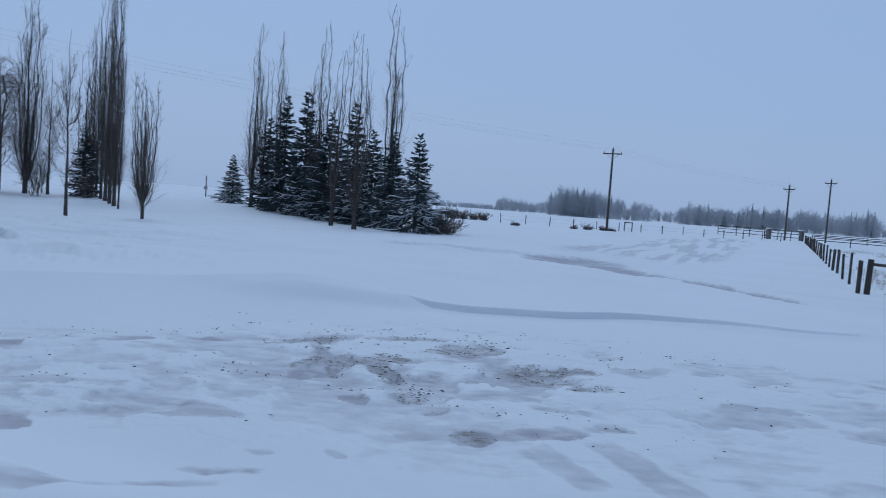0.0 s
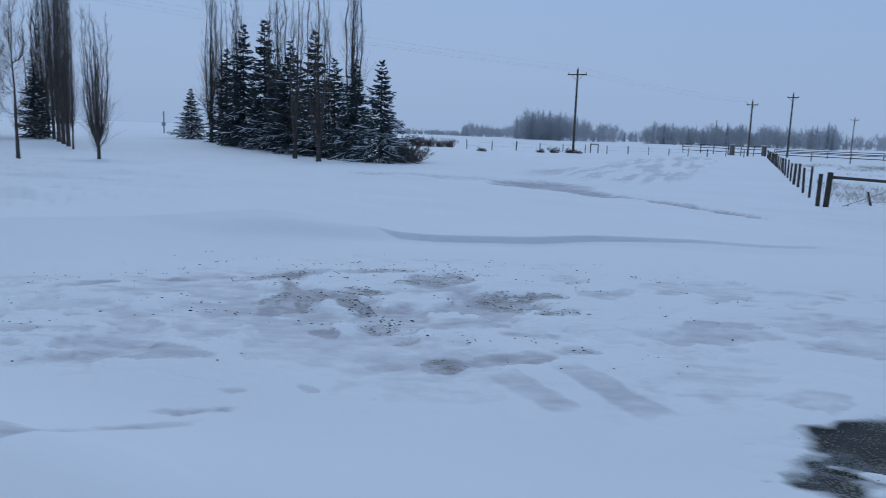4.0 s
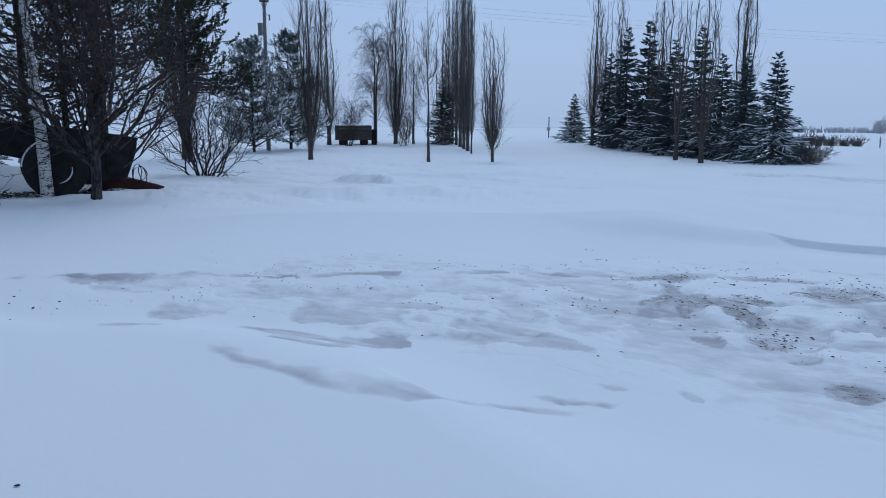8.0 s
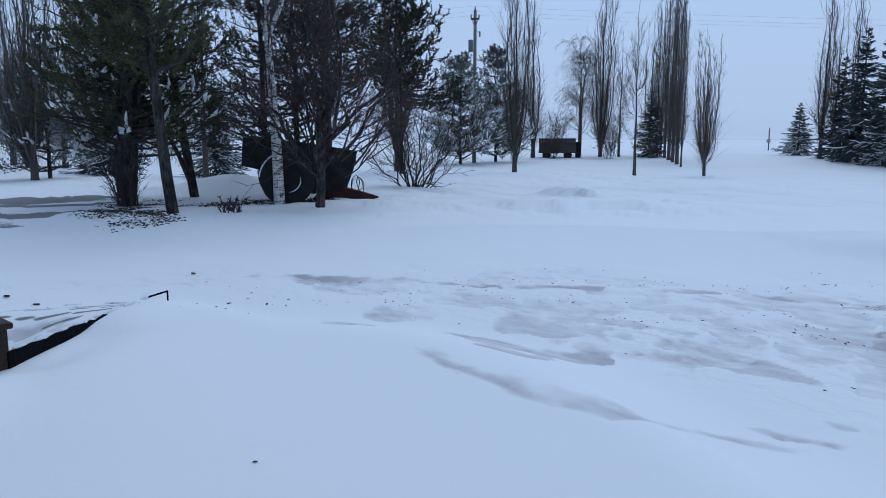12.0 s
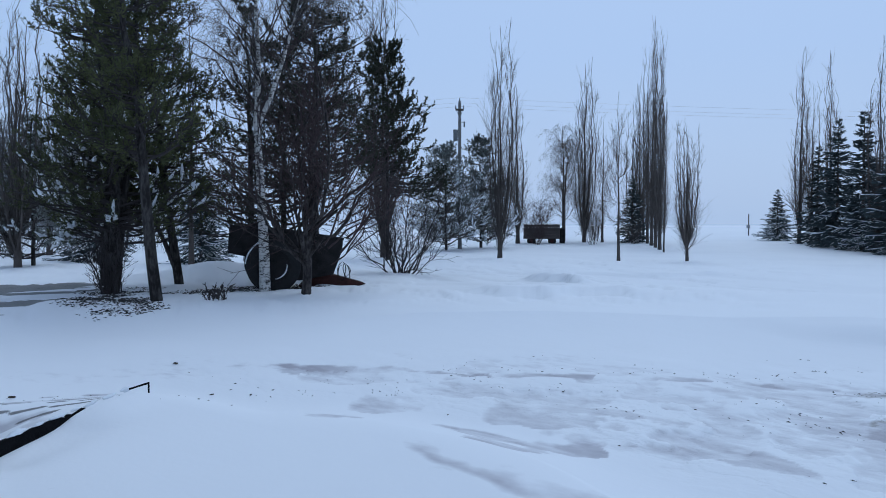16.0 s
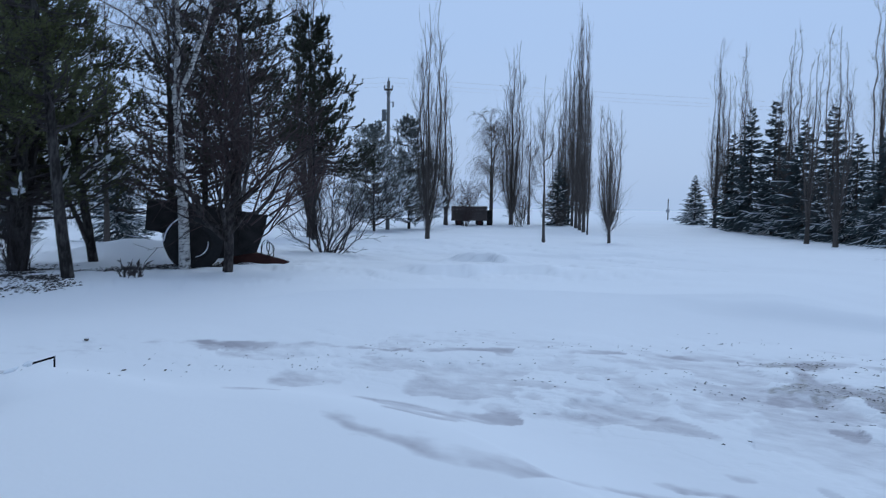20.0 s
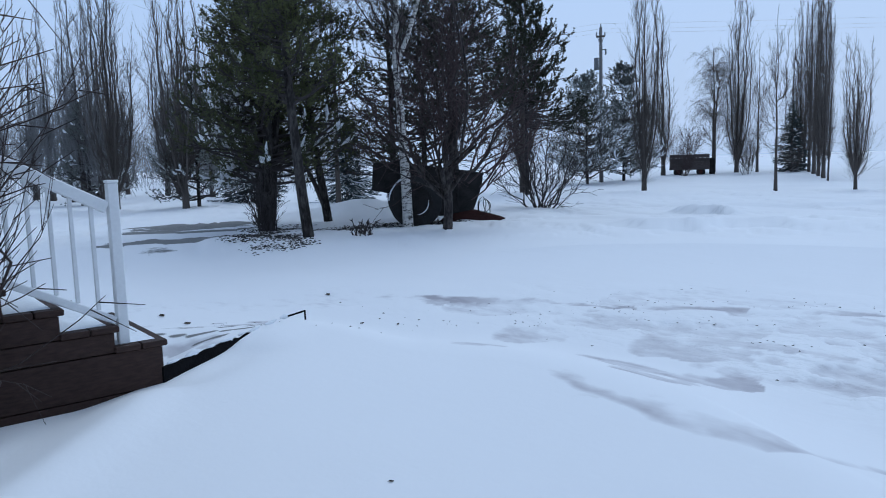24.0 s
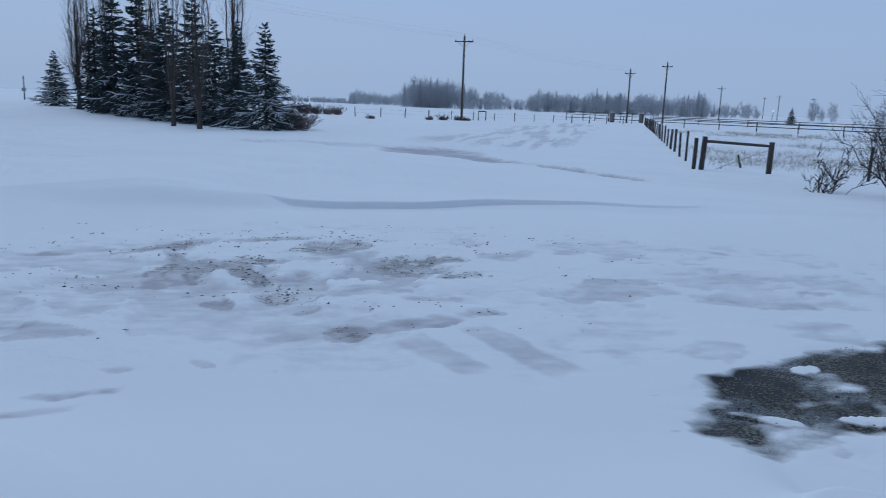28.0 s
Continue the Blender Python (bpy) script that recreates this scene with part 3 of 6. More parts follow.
    col = mixc(maths("MULTIPLY", ea, 0.85), col, mixc(ramp(grit, 0.4, 0.6), (0.055, 0.054, 0.053), (0.12, 0.115, 0.11)))
    # wet asphalt
    w = maths("ADD", attr("wet"), maths("MULTIPLY", maths("SUBTRACT", noise_at(3.4, 8.0, (0.6, 1.0, 1.0)), 0.5), 1.7))
    wfac = maths("MULTIPLY", ramp(w, 0.36, 0.80), ramp(attr("wet"), 0.02, 0.2))
    asphalt = mixc(maths("MULTIPLY", ramp(noise_at(62.0, 3.0), 0.47, 0.62), ramp(noise_at(1.7, 4.0), 0.38, 0.58)), (0.016, 0.016, 0.016), (0.19, 0.18, 0.145))
    col = mixc(wfac, col, asphalt)
    L(col, b.inputs["Base Color"])
    puddle = ramp(noise_at(2.2, 3.0), 0.50, 0.56)
    wet_rough = mixf(puddle, 0.55, 0.12)
    L(mixf(wfac, mixf(glaze, 0.75, 0.5), wet_rough), b.inputs["Roughness"])
    b.inputs["Specular IOR Level"].default_value = 0.3
    relief = maths("ADD", maths("MULTIPLY", fine, 0.14), maths("MULTIPLY", streak, 1.0))
    relief = maths("ADD", relief, maths("MULTIPLY", gfac, maths("MULTIPLY", grit, 1.6)))
    ledge = ramp(noise_at(2.6, 5.0, (0.75, 1.15, 1.0)), 0.47, 0.52)
    crumb = ramp(noise_at(8.0, 4.0, (0.8, 1.2, 1.0)), 0.46, 0.54)
    cut = maths("ADD", maths("MULTIPLY", ledge, 1.6), maths("MULTIPLY", crumb, 0.5))
    relief = maths("ADD", relief, maths("MULTIPLY", attr("scour"), cut))
    bp = node("ShaderNodeBump", Strength=0.30, Distance=0.03)
    L(relief, bp.inputs["Height"])
    L(bp.outputs[0], b.inputs["Normal"])
    return m


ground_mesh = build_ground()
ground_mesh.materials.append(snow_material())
ground = tagged(new("ground", ground_mesh), "wind-packed snow over a farmyard, with gravel and wet asphalt showing through", "ground", kind="structure")


# ---- mesh tools ----
class Soup:
    """Gathers vertices and faces for one mesh."""

    def __init__(self):
        self.v, self.f, self.n = [], [], 0

    def add(self, v, f):
        self.v.append(np.asarray(v, float).reshape(-1, 3))
        self.f.append(np.asarray(f, np.int64) + self.n)
        self.n += len(self.v[-1])

    def tubes(self, P, rad, sides=3):
        """P: (N, n, 3) points of N tubes; rad: (N, n) radii."""
        P, rad = np.asarray(P, float), np.asarray(rad, float)
        if len(P) == 0:
            return
        N, n, _ = P.shape
        d = P[:, -1] - P[:, 0]
        d = d / (np.linalg.norm(d, axis=1, keepdims=True) + 1e-9)
        ref = np.where(np.abs(d[:, 2:3]) > 0.9, [[1.0, 0, 0]], [[0, 0, 1.0]])
        u = np.cross(d, ref)
        u = u / (np.linalg.norm(u, axis=1, keepdims=True) + 1e-9)
        w = np.cross(d, u)
        a = np.arange(sides) * 2 * np.pi / sides
        ring = np.cos(a)[None, :, None] * u[:, None] + np.sin(a)[None, :, None] * w[:, None]
        V = P[:, :, None] + rad[:, :, None, None] * ring[:, None]
        idx = np.arange(N * n * sides).reshape(N, n, sides)
        nxt = np.roll(idx, -1, axis=2)
        F = np.stack([idx[:, :-1], nxt[:, :-1], nxt[:, 1:], idx[:, 1:]], -1).reshape(-1, 4)
        self.add(V.reshape(-1, 3), F)

    def quads(self, P):
        """P: (N, 4, 3) loose quads."""
        P = np.asarray(P, float)
        self.add(P.reshape(-1, 3), np.arange(len(P) * 4).reshape(-1, 4))

    def mesh(self, name, material, smooth=True):
        me = bpy.data.meshes.new(name)
        if self.n:
            v = np.concatenate(self.v)
            f4 = [f for f in self.f if f.shape[1] == 4]
            f3 = [f for f in self.f if f.shape[1] == 3]
            loops = np.concatenate([f.ravel() for f in f4 + f3])
            sizes = np.concatenate([np.full(len(f), f.shape[1]) for f in f4 + f3])
            me.vertices.add(len(v))
            me.vertices.foreach_set("co", v.astype(np.float32).ravel())
            me.loops.add(len(loops))
            me.loops.foreach_set("vertex_index", loops.astype(np.int32))
            me.polygons.add(len(sizes))
            me.polygons.foreach_set("loop_start", np.concatenate([[0], np.cumsum(sizes)[:-1]]).astype(np.int32))
            me.update(calc_edges=True)
            me.polygons.foreach_set("use_smooth", np.full(len(sizes), smooth))
        me.materials.append(material)
        return me


def child(name, mesh, parent, label="", kind=""):
    ob = new(name, mesh)
    ob.parent = parent
    return tagged(ob, label, kind=kind)


def part(name, bm, material, parent, label="", smooth=False):
    me = bpy.data.meshes.new(name)
    bm.to_mesh(me)
    bm.free()
    me.materials.append(material)
    if smooth:
        me.polygons.foreach_set("use_smooth", np.ones(len(me.polygons), bool))
    return child(name, me, parent, label)


def box(bm, size, at, bevel=0.0, turn=None):
    """A bevelled box in a bmesh."""
    made = bmesh.ops.create_cube(bm, size=1.0)["verts"]
    bmesh.ops.scale(bm, vec=size, verts=made)
    if bevel:
        edges = list({e for v in made for e in v.link_edges})
        res = bmesh.ops.bevel(bm, geom=edges, offset=bevel, segments=1, affect="EDGES")
        made = list({v for f in res["faces"] for v in f.verts} | {v for v in made if v.is_valid})
    if turn is not None:
        bmesh.ops.transform(bm, matrix=turn, verts=made)
    bmesh.ops.translate(bm, vec=at, verts=made)
    return made


def rod(bm, a, b, r0, r1=None, seg=8):
    """A closed tapered rod from a to b."""
    a, b = Vector(a), Vector(b)
    d = b - a
    m = Matrix.Translation((a + b) / 2) @ d.to_track_quat("Z", "Y").to_matrix().to_4x4()
    return bmesh.ops.create_cone(bm, cap_ends=True, segments=seg, radius1=r0, radius2=r0 if r1 is None else r1, depth=d.length, matrix=m)["verts"]


def thing(name, x, y, turn=0.0, z=None, label="", category="", group="", sink=0.0):
    ob = new(name)
    ob.empty_display_size = 0.2
    ob.location = (x, y, (ground_at(x, y) if z is None else z) - sink)
    ob.rotation_euler = (0, 0, radians(turn))
    return tagged(ob, label, category, group)


# ---- trees ----
def limbs(rng, base, along, length, spread, n=4, curl=0.6, wiggle=0.03, aim=1.0):
    """Curved limbs: base (N,3), first direction along (N,3), that turn upwards by curl."""
    N = len(base)
    t = np.linspace(0, 1, n)[None, :, None]
    up = np.array([0, 0, aim])
    d = along[:, None] * (1 - curl * t) + up * (curl * t)
    d = d / np.linalg.norm(d, axis=2, keepdims=True)
    step = length[:, None, None] / (n - 1)
    P = base[:, None] + np.concatenate([np.zeros((N, 1, 3)), np.cumsum(d[:, :-1] * step, axis=1)], axis=1)
    P[:, 1:] += rng.normal(0, 1, (N, n - 1, 3)) * wiggle * length[:, None, None]
    return P


def on_limb(P, t):
    """Points at 0..1 along each limb P (N,n,3), and the direction there."""
    N, n, _ = P.shape
    s = np.clip(t * (n - 1), 0, n - 1.001)
    k = s.astype(int)
    f = (s - k)[:, None]
    a, b = P[np.arange(N), k], P[np.arange(N), k + 1]
    d = b - a
    return a * (1 - f) + b * f, d / (np.linalg.norm(d, axis=1, keepdims=True) + 1e-9)


def fan_out(rng, d, angle):
    """Directions that part from d by about angle radians."""
    q = rng.normal(0, 1, d.shape)
    q -= d * (q * d).sum(1, keepdims=True)
    q /= np.linalg.norm(q, axis=1, keepdims=True) + 1e-9
    return d * np.cos(angle)[:, None] + q * np.sin(angle)[:, None]


def poplar_meshes(seed, height=10.0, width=0.10, leaders=6, twigs=34, bare=0.05, top=1.0, straight=False, vase=False, thin=1.0):
    """A bare columnar poplar: a short trunk, sinuous upright leaders and fine upright twigs."""
    rng = np.random.default_rng(seed)
    trunk, crown = Soup(), Soup()
    n = 16
    zz = np.linspace(-0.3, height * (0.62 if vase else 0.97), n)
    f = np.clip(zz / height, 0, 1)[:, None]
    lean = rng.normal(0, 0.008, 2) * height
    sway = np.stack([np.sin(f[:, 0] * 19 + seed), np.cos(f[:, 0] * 15 + 2 * seed)], 1) * 0.006 * height
    P = np.concatenate([lean * f + sway * f, zz[:, None]], 1)
    r = 0.0115 * height * np.clip(1 - f[:, 0], 0, 1) ** 2.0 + 0.010
    r[0] *= 1.3
    trunk.tubes(P[None], r[None], 7)
    u = rng.uniform(0.0, 1.0, leaders)
    h0 = bare + 0.22 * rng.uniform(0.0, 1.0, leaders) ** 2
    h1 = 0.28 + 0.50 * u**1.5
    tall = min(leaders, 4 if leaders < 12 else 6)
    h1[:tall] = np.linspace(top, 0.72, tall) - rng.uniform(0, 0.05, tall)
    if vase:
        h0 = bare + 0.10 * rng.uniform(0, 1, leaders)
        h1 = 0.34 + 0.66 * u**0.9
    if straight:
        h0 = bare + (0.75 - bare) * rng.uniform(0, 1, leaders)
        h1 = h0 + rng.uniform(0.10, 0.20, leaders)
    az = rng.uniform(0, 1.2, leaders) + np.arange(leaders) * 2.4
    out = 0.5 * width * height * rng.uniform(0.25, 1.0, leaders)
    m = 15
    t = np.linspace(0, 1, m)[None]
    rise = (h0[:, None] + (h1 - h0)[:, None] * t) * height
    push = out[:, None] * (1 - np.exp(-4.0 * t)) * (1 - (0.0 if vase else 0.45) * t**2)
    ph = rng.uniform(0, 6.28, (2, leaders, 1))
    fr = 2.4 + rng.uniform(-0.6, 1.2, (2, leaders, 1))
    wig = 0.0085 * height * (np.sin(rise * fr[0] * 10 / height + ph[0]) + 0.45 * np.sin(rise * 2.3 * fr[1] * 10 / height + ph[1]))
    wag = 0.0085 * height * np.sin(rise * fr[1] * 10 / height + ph[1])
    Q = np.stack([np.cos(az)[:, None] * push + lean[0] * rise / height + wig * t, np.sin(az)[:, None] * push + lean[1] * rise / height + wag * t, rise], 2)
    Q[:, 1:, :2] += rng.normal(0, 0.0016 * height, (leaders, m - 1, 2))
    crown.tubes(Q, np.outer(0.0033 * height * (0.45 + 0.75 * (h1 - h0)), np.linspace(1.2, 0.25, m)), 4)
    for S0, k in ((P[None], int(twigs * 1.8)), (Q, twigs)):
        S = np.repeat(S0, k, 0)
        u = rng.uniform(0.0, 0.99, len(S)) ** 1.25
        if len(S0) == 1:
            u = 0.02 + bare + (0.93 - bare) * u**1.6
        b2, d2 = on_limb(S, u)
        a2 = fan_out(rng, d2, rng.uniform(0.15, 0.70, len(S)))
        l2 = height * width * (1.0 - 0.55 * np.clip(b2[:, 2] / height, 0, 1)) * rng.uniform(0.25, 1.0, len(S))
        T = limbs(rng, b2, a2, l2, 0, 4, 0.8, 0.03)
        crown.tubes(T, np.repeat(thin * np.array([[0.0072, 0.0056, 0.0042, 0.0026]]), len(T), 0), 3)
        T2 = np.repeat(T, 4, 0)
        b3, d3 = on_limb(T2, rng.uniform(0.1, 0.95, len(T2)))
        a3 = fan_out(rng, d3, rng.uniform(0.25, 0.6, len(T2)))
        l3 = np.repeat(l2, 4) * rng.uniform(0.3, 0.7, len(T2))
        T3 = limbs(rng, b3, a3, l3, 0, 2, 0.6, 0.0)
        crown.tubes(T3, np.repeat(thin * np.array([[0.0045, 0.0022]]), len(T3), 0), 3)
    return trunk, crown


def spruce_meshes(seed, height=7.0, radius=1.25, whorls=21, snow=0.35, needles=14, low=0.06):
    """A spruce: straight trunk, tiers of boughs with flat side sprays, gaps between the tiers."""
    rng = np.random.default_rng(seed)
    trunk, crown, white = Soup(), Soup(), Soup()
    zz = np.linspace(-0.3, height, 6)
    f = np.clip(zz / height, 0, 1)
    trunk.tubes(np.stack([0 * zz, 0 * zz, zz], 1)[None], (0.017 * height * (1 - f) + 0.008)[None], 7)
    base, al, ln, hh = [], [], [], []
    for k in range(whorls):
        h = low + (0.985 - low) * (k / (whorls - 1)) ** 0.95
        m = max(4, int(9.5 * (1 - 0.5 * h)))
        a0 = rng.uniform(0, 6.28)
        for j in range(m + (3 if h < 0.85 else 0)):
            inner = j >= m
            a = a0 + j * 6.283 / m + rng.normal(0, 0.22)
            base.append((0, 0, h * height + rng.normal(0, 0.085) + (0.17 if inner else 0)))
            tilt = 0.12 - 0.38 * (1 - h) ** 1.2 + rng.normal(0, 0.15) + 2.2 * max(0, h - 0.84)
            al.append((math.cos(a) * math.cos(tilt), math.sin(a) * math.cos(tilt), math.sin(tilt)))
            ln.append((1.16 * radius * (1 - h) ** 0.88 + 0.09) * rng.uniform(0.60, 1.18) * (0.6 if inner else 1))
            hh.append(h)
    base, al, ln, hh = map(np.array, (base, al, ln, hh))
    Q = limbs(rng, base, al, ln, 0, 5, 0.26, 0.014)
    crown.tubes(Q, np.outer(0.022 + 0.018 * (1 - hh), [1.2, 1.1, 1.0, 0.8, 0.25]), 3)
    k = needles
    Q2 = np.repeat(Q, k, 0)
    t = rng.uniform(0.12, 1.0, len(Q2))
    b2, d2 = on_limb(Q2, t)
    side = np.cross(d2, [0, 0, 1.0])
    side /= np.linalg.norm(side, axis=1, keepdims=True) + 1e-9
    sgn = rng.choice([-1.0, 1.0], len(Q2))[:, None]
    hang = rng.uniform(-0.15, 0.50, (len(Q2), 1)) + 0.22 * np.repeat(1 - hh, k)[:, None]
    a2 = 0.75 * d2 + sgn * side * rng.uniform(0.35, 0.85, (len(Q2), 1)) + np.array([0, 0, -1.0]) * hang
    a2 /= np.linalg.norm(a2, axis=1, keepdims=True)
    l2 = np.repeat(ln, k) * (1.05 - 0.72 * t) * rng.uniform(0.32, 0.62, len(Q2)) + 0.07
    T = limbs(rng, b2, a2, l2, 0, 3, 0.12, 0.03)
    crown.tubes(T, np.repeat(np.array([[0.022, 0.032, 0.008]]), len(T), 0), 3)
    # loose needle tips, for an uneven outline
    T2 = np.repeat(T, 2, 0)
    b3, d3 = on_limb(T2, rng.uniform(0.2, 1.0, len(T2)))
    a3 = fan_out(rng, d3, rng.uniform(0.4, 0.9, len(T2)))
    S = np.stack([b3, b3 + a3 * rng.uniform(0.06, 0.15, (len(T2), 1))], 1)
    crown.tubes(S, np.repeat(np.array([[0.013, 0.002]]), len(S), 0), 3)
    # snow in pads on the lower boughs, thin higher up
    deep = snow * (0.25 + 1.9 * np.clip(0.62 - hh, 0, 1))
    laden = rng.uniform(0, 1, len(Q)) < 1.5 * deep
    W = Q[laden][:, 1:] + np.array([0, 0, 0.025])
    white.tubes(W, np.repeat(np.array([[0.012, 0.042, 0.048, 0.014]]), len(W), 0), 5)
    pick = (rng.uniform(0, 1, len(T)) < np.repeat(np.where(laden, 0.55, 0.06), k) * (0.4 + 1.2 * np.repeat(deep, k)))
    W = T[pick] + np.array([0, 0, 0.022])
    white.tubes(W, np.repeat(np.array([[0.012, 0.032, 0.010]]), len(W), 0), 4)
    return trunk, crown, white


def tuft(rng, soup, at, d, size, count=12, width=0.012):
    """Bundles of needles round the points at, leaning along d."""
    N = len(at)
    A = np.repeat(at, count, 0)
    dd = fan_out(rng, np.repeat(d, count, 0), rng.uniform(0.15, 1.25, N * count))
    ln = np.repeat(size, count) * rng.uniform(0.6, 1.1, N * count)
    side = np.cross(dd, rng.normal(0, 1, dd.shape))
    side /= np.linalg.norm(side, axis=1, keepdims=True) + 1e-9
    tip = A + dd * ln[:, None]
    mid = A + dd * ln[:, None] * 0.5
    V = np.stack([A, mid + side * width, tip, mid - side * width], 1)
    soup.quads(V)


def pine_meshes(seed, height=7.0, radius=1.7, low=0.18, count=70, snow=0.0, lean=0.0, tufts=3, trunks=1, stout=0.0125, needle=0.007, shape=0.8, boughs=()):
    """A pine: bark trunk, long limbs, and upturned shoots clad in needles. boughs: single long limbs (height, turn, length, tilt)."""
    rng = np.random.default_rng(seed)
    trunk, limb, crown, white = Soup(), Soup(), Soup(), Soup()
    for s in range(trunks):
        n = 9
        zz = np.linspace(-0.3, height * (1 if s == 0 else rng.uniform(0.72, 0.95)), n)
        f = np.clip(zz / height, 0, 1)[:, None]
        a = 2.1 * s + rng.uniform(0, 0.8)
        ln = lean * height * np.array([1.0, 0])
        if trunks > 1:
            ln = ln + 0.075 * height * np.array([math.cos(a), math.sin(a)])
        P = np.concatenate([ln * f**0.8 + rng.normal(0, 0.010 * height, (n, 2)) * f, zz[:, None]], 1)
        trunk.tubes(P[None], ((stout * height * (1 - f[:, 0]) ** 0.9 + 0.012) / trunks**0.45)[None], 9)
        m = count // trunks
        h = low + (0.98 - low) * rng.uniform(0, 1, m) ** 1.1
        az = rng.uniform(0, 6.283, m)
        tilt = rng.uniform(-0.12, 0.38, m) + 0.8 * np.maximum(h - 0.72, 0)
        L = radius * np.clip(1.12 * (1.04 - h) ** shape, 0.12, 1) * rng.uniform(0.45, 1.12, m)
        if s == 0 and boughs:
            bh, ba, bl, bt = np.array(boughs).T
            h, az, L, tilt = np.r_[h, bh], np.r_[az, ba], np.r_[L, bl], np.r_[tilt, bt]
        base, d = on_limb(np.repeat(P[None], len(h), 0), (h * height + 0.3) / (height + 0.3))
        al = np.stack([np.cos(az) * np.cos(tilt), np.sin(az) * np.cos(tilt), np.sin(tilt)], 1)
        Q = limbs(rng, base, al, L, 0, 6, 0.32, 0.035)
        limb.tubes(Q, np.outer(0.006 + 0.012 * L, [1.4, 1.1, 0.9, 0.7, 0.55, 0.35]), 4)
        k = 8
        Q2 = np.repeat(Q, k, 0)
        t = 1 - 0.72 * rng.uniform(0.0, 1.0, len(Q2)) ** 1.3
        b2, d2 = on_limb(Q2, t)
        a2 = fan_out(rng, d2, rng.uniform(0.3, 1.0, len(Q2)))
        l2 = np.repeat(L, k) * rng.uniform(0.12, 0.30, len(Q2)) + 0.14
        T = limbs(rng, b2, a2, l2, 0, 4, 0.8, 0.04)
        limb.tubes(T, np.repeat(np.array([[0.012, 0.010, 0.008, 0.006]]), len(T), 0), 3)
        # needles close along the outer part of each shoot
        T2 = np.repeat(T, tufts, 0)
        b3, d3 = on_limb(T2, np.tile(np.linspace(0.35, 1.0, tufts), len(T)) + rng.uniform(-0.08, 0.0, len(T2)))
        tuft(rng, crown, b3, d3, rng.uniform(0.08, 0.14, len(T2)), 8, 1.25 * needle)
        if snow:
            laden = rng.uniform(0, 1, len(Q)) < 1.6 * snow * (1.4 - 1.3 * h)
            W = Q[laden & (height < 6)][:, 3:] + np.array([0, 0, 0.05])
            white.tubes(W, np.repeat(np.array([[0.012, 0.055, 0.015]]), len(W), 0), 6)
            pick = rng.uniform(0, 1, len(T)) < np.repeat(np.where(laden, 0.75, 0.04), k)
            W = T[pick][:, 1:] + np.array([0, 0, 0.03])
            white.tubes(W, np.outer(rng.uniform(0.6, 1.3, len(W)), [0.014, 0.050, 0.012]), 5)
    return trunk, limb, crown, white


def shrub_meshes(seed, height=2.2, stems=14, spread=0.55, fine=7, arch=0.35, stout=0.0045, thick=1.0, bole=0.0, crook=0.022):
    """A many-stemmed bare shrub; bole: the height of a short trunk under the stems."""
    rng = np.random.default_rng(seed)
    stem, twig = Soup(), Soup()
    if bole:
        zz = np.linspace(-0.3, bole + 0.1, 5)
        stem.tubes(np.stack([0.05 * np.sin(zz * 5), 0.03 * zz, zz], 1)[None], np.array([[0.085, 0.075, 0.065, 0.06, 0.045]]), 8)
    az = rng.uniform(0, 6.283, stems)
    tilt = rng.uniform(0.05, spread, stems)
    al = np.stack([np.cos(az) * np.sin(tilt), np.sin(az) * np.sin(tilt), np.cos(tilt)], 1)
    low = -0.3 if not bole else bole * rng.uniform(0.5, 1.0, stems)
    base = np.stack([np.cos(az) * 0.08, np.sin(az) * 0.08, 0 * az], 1) * (0.5 + rng.uniform(0, 1, (stems, 1))) * (0.3 if bole else 1)
    base[:, 2] = low
    L = height * rng.uniform(0.65, 1.08, stems)
    Q = limbs(rng, base, al, L, 0, 7 if crook < 0.03 else 13, arch, crook)
    stem.tubes(Q, np.outer(stout * height * rng.uniform(0.6, 1.2, stems), np.linspace(1.25, 0.2, Q.shape[1])), 5)
    Q2 = np.repeat(Q, fine, 0)
    b2, d2 = on_limb(Q2, rng.uniform(0.2, 0.95, len(Q2)))
    a2 = fan_out(rng, d2, rng.uniform(0.3, 0.8, len(Q2)))
    l2 = np.repeat(L, fine) * rng.uniform(0.18, 0.42, len(Q2))
    T = limbs(rng, b2, a2, l2, 0, 4, 0.3, 0.03)
    twig.tubes(T, np.repeat(thick * np.array([[0.0065, 0.005, 0.004, 0.0025]]), len(T), 0), 3)
    T2 = np.repeat(T, 3, 0)
    b3, d3 = on_limb(T2, rng.uniform(0.2, 1.0, len(T2)))
    a3 = fan_out(rng, d3, rng.uniform(0.3, 0.9, len(T2)))
    S = limbs(rng, b3, a3, np.repeat(l2, 3) * rng.uniform(0.25, 0.5, len(T2)), 0, 2, 0.2, 0)
    twig.tubes(S, np.repeat(thick * np.array([[0.005, 0.0025]]), len(S), 0), 3)
    return stem, twig


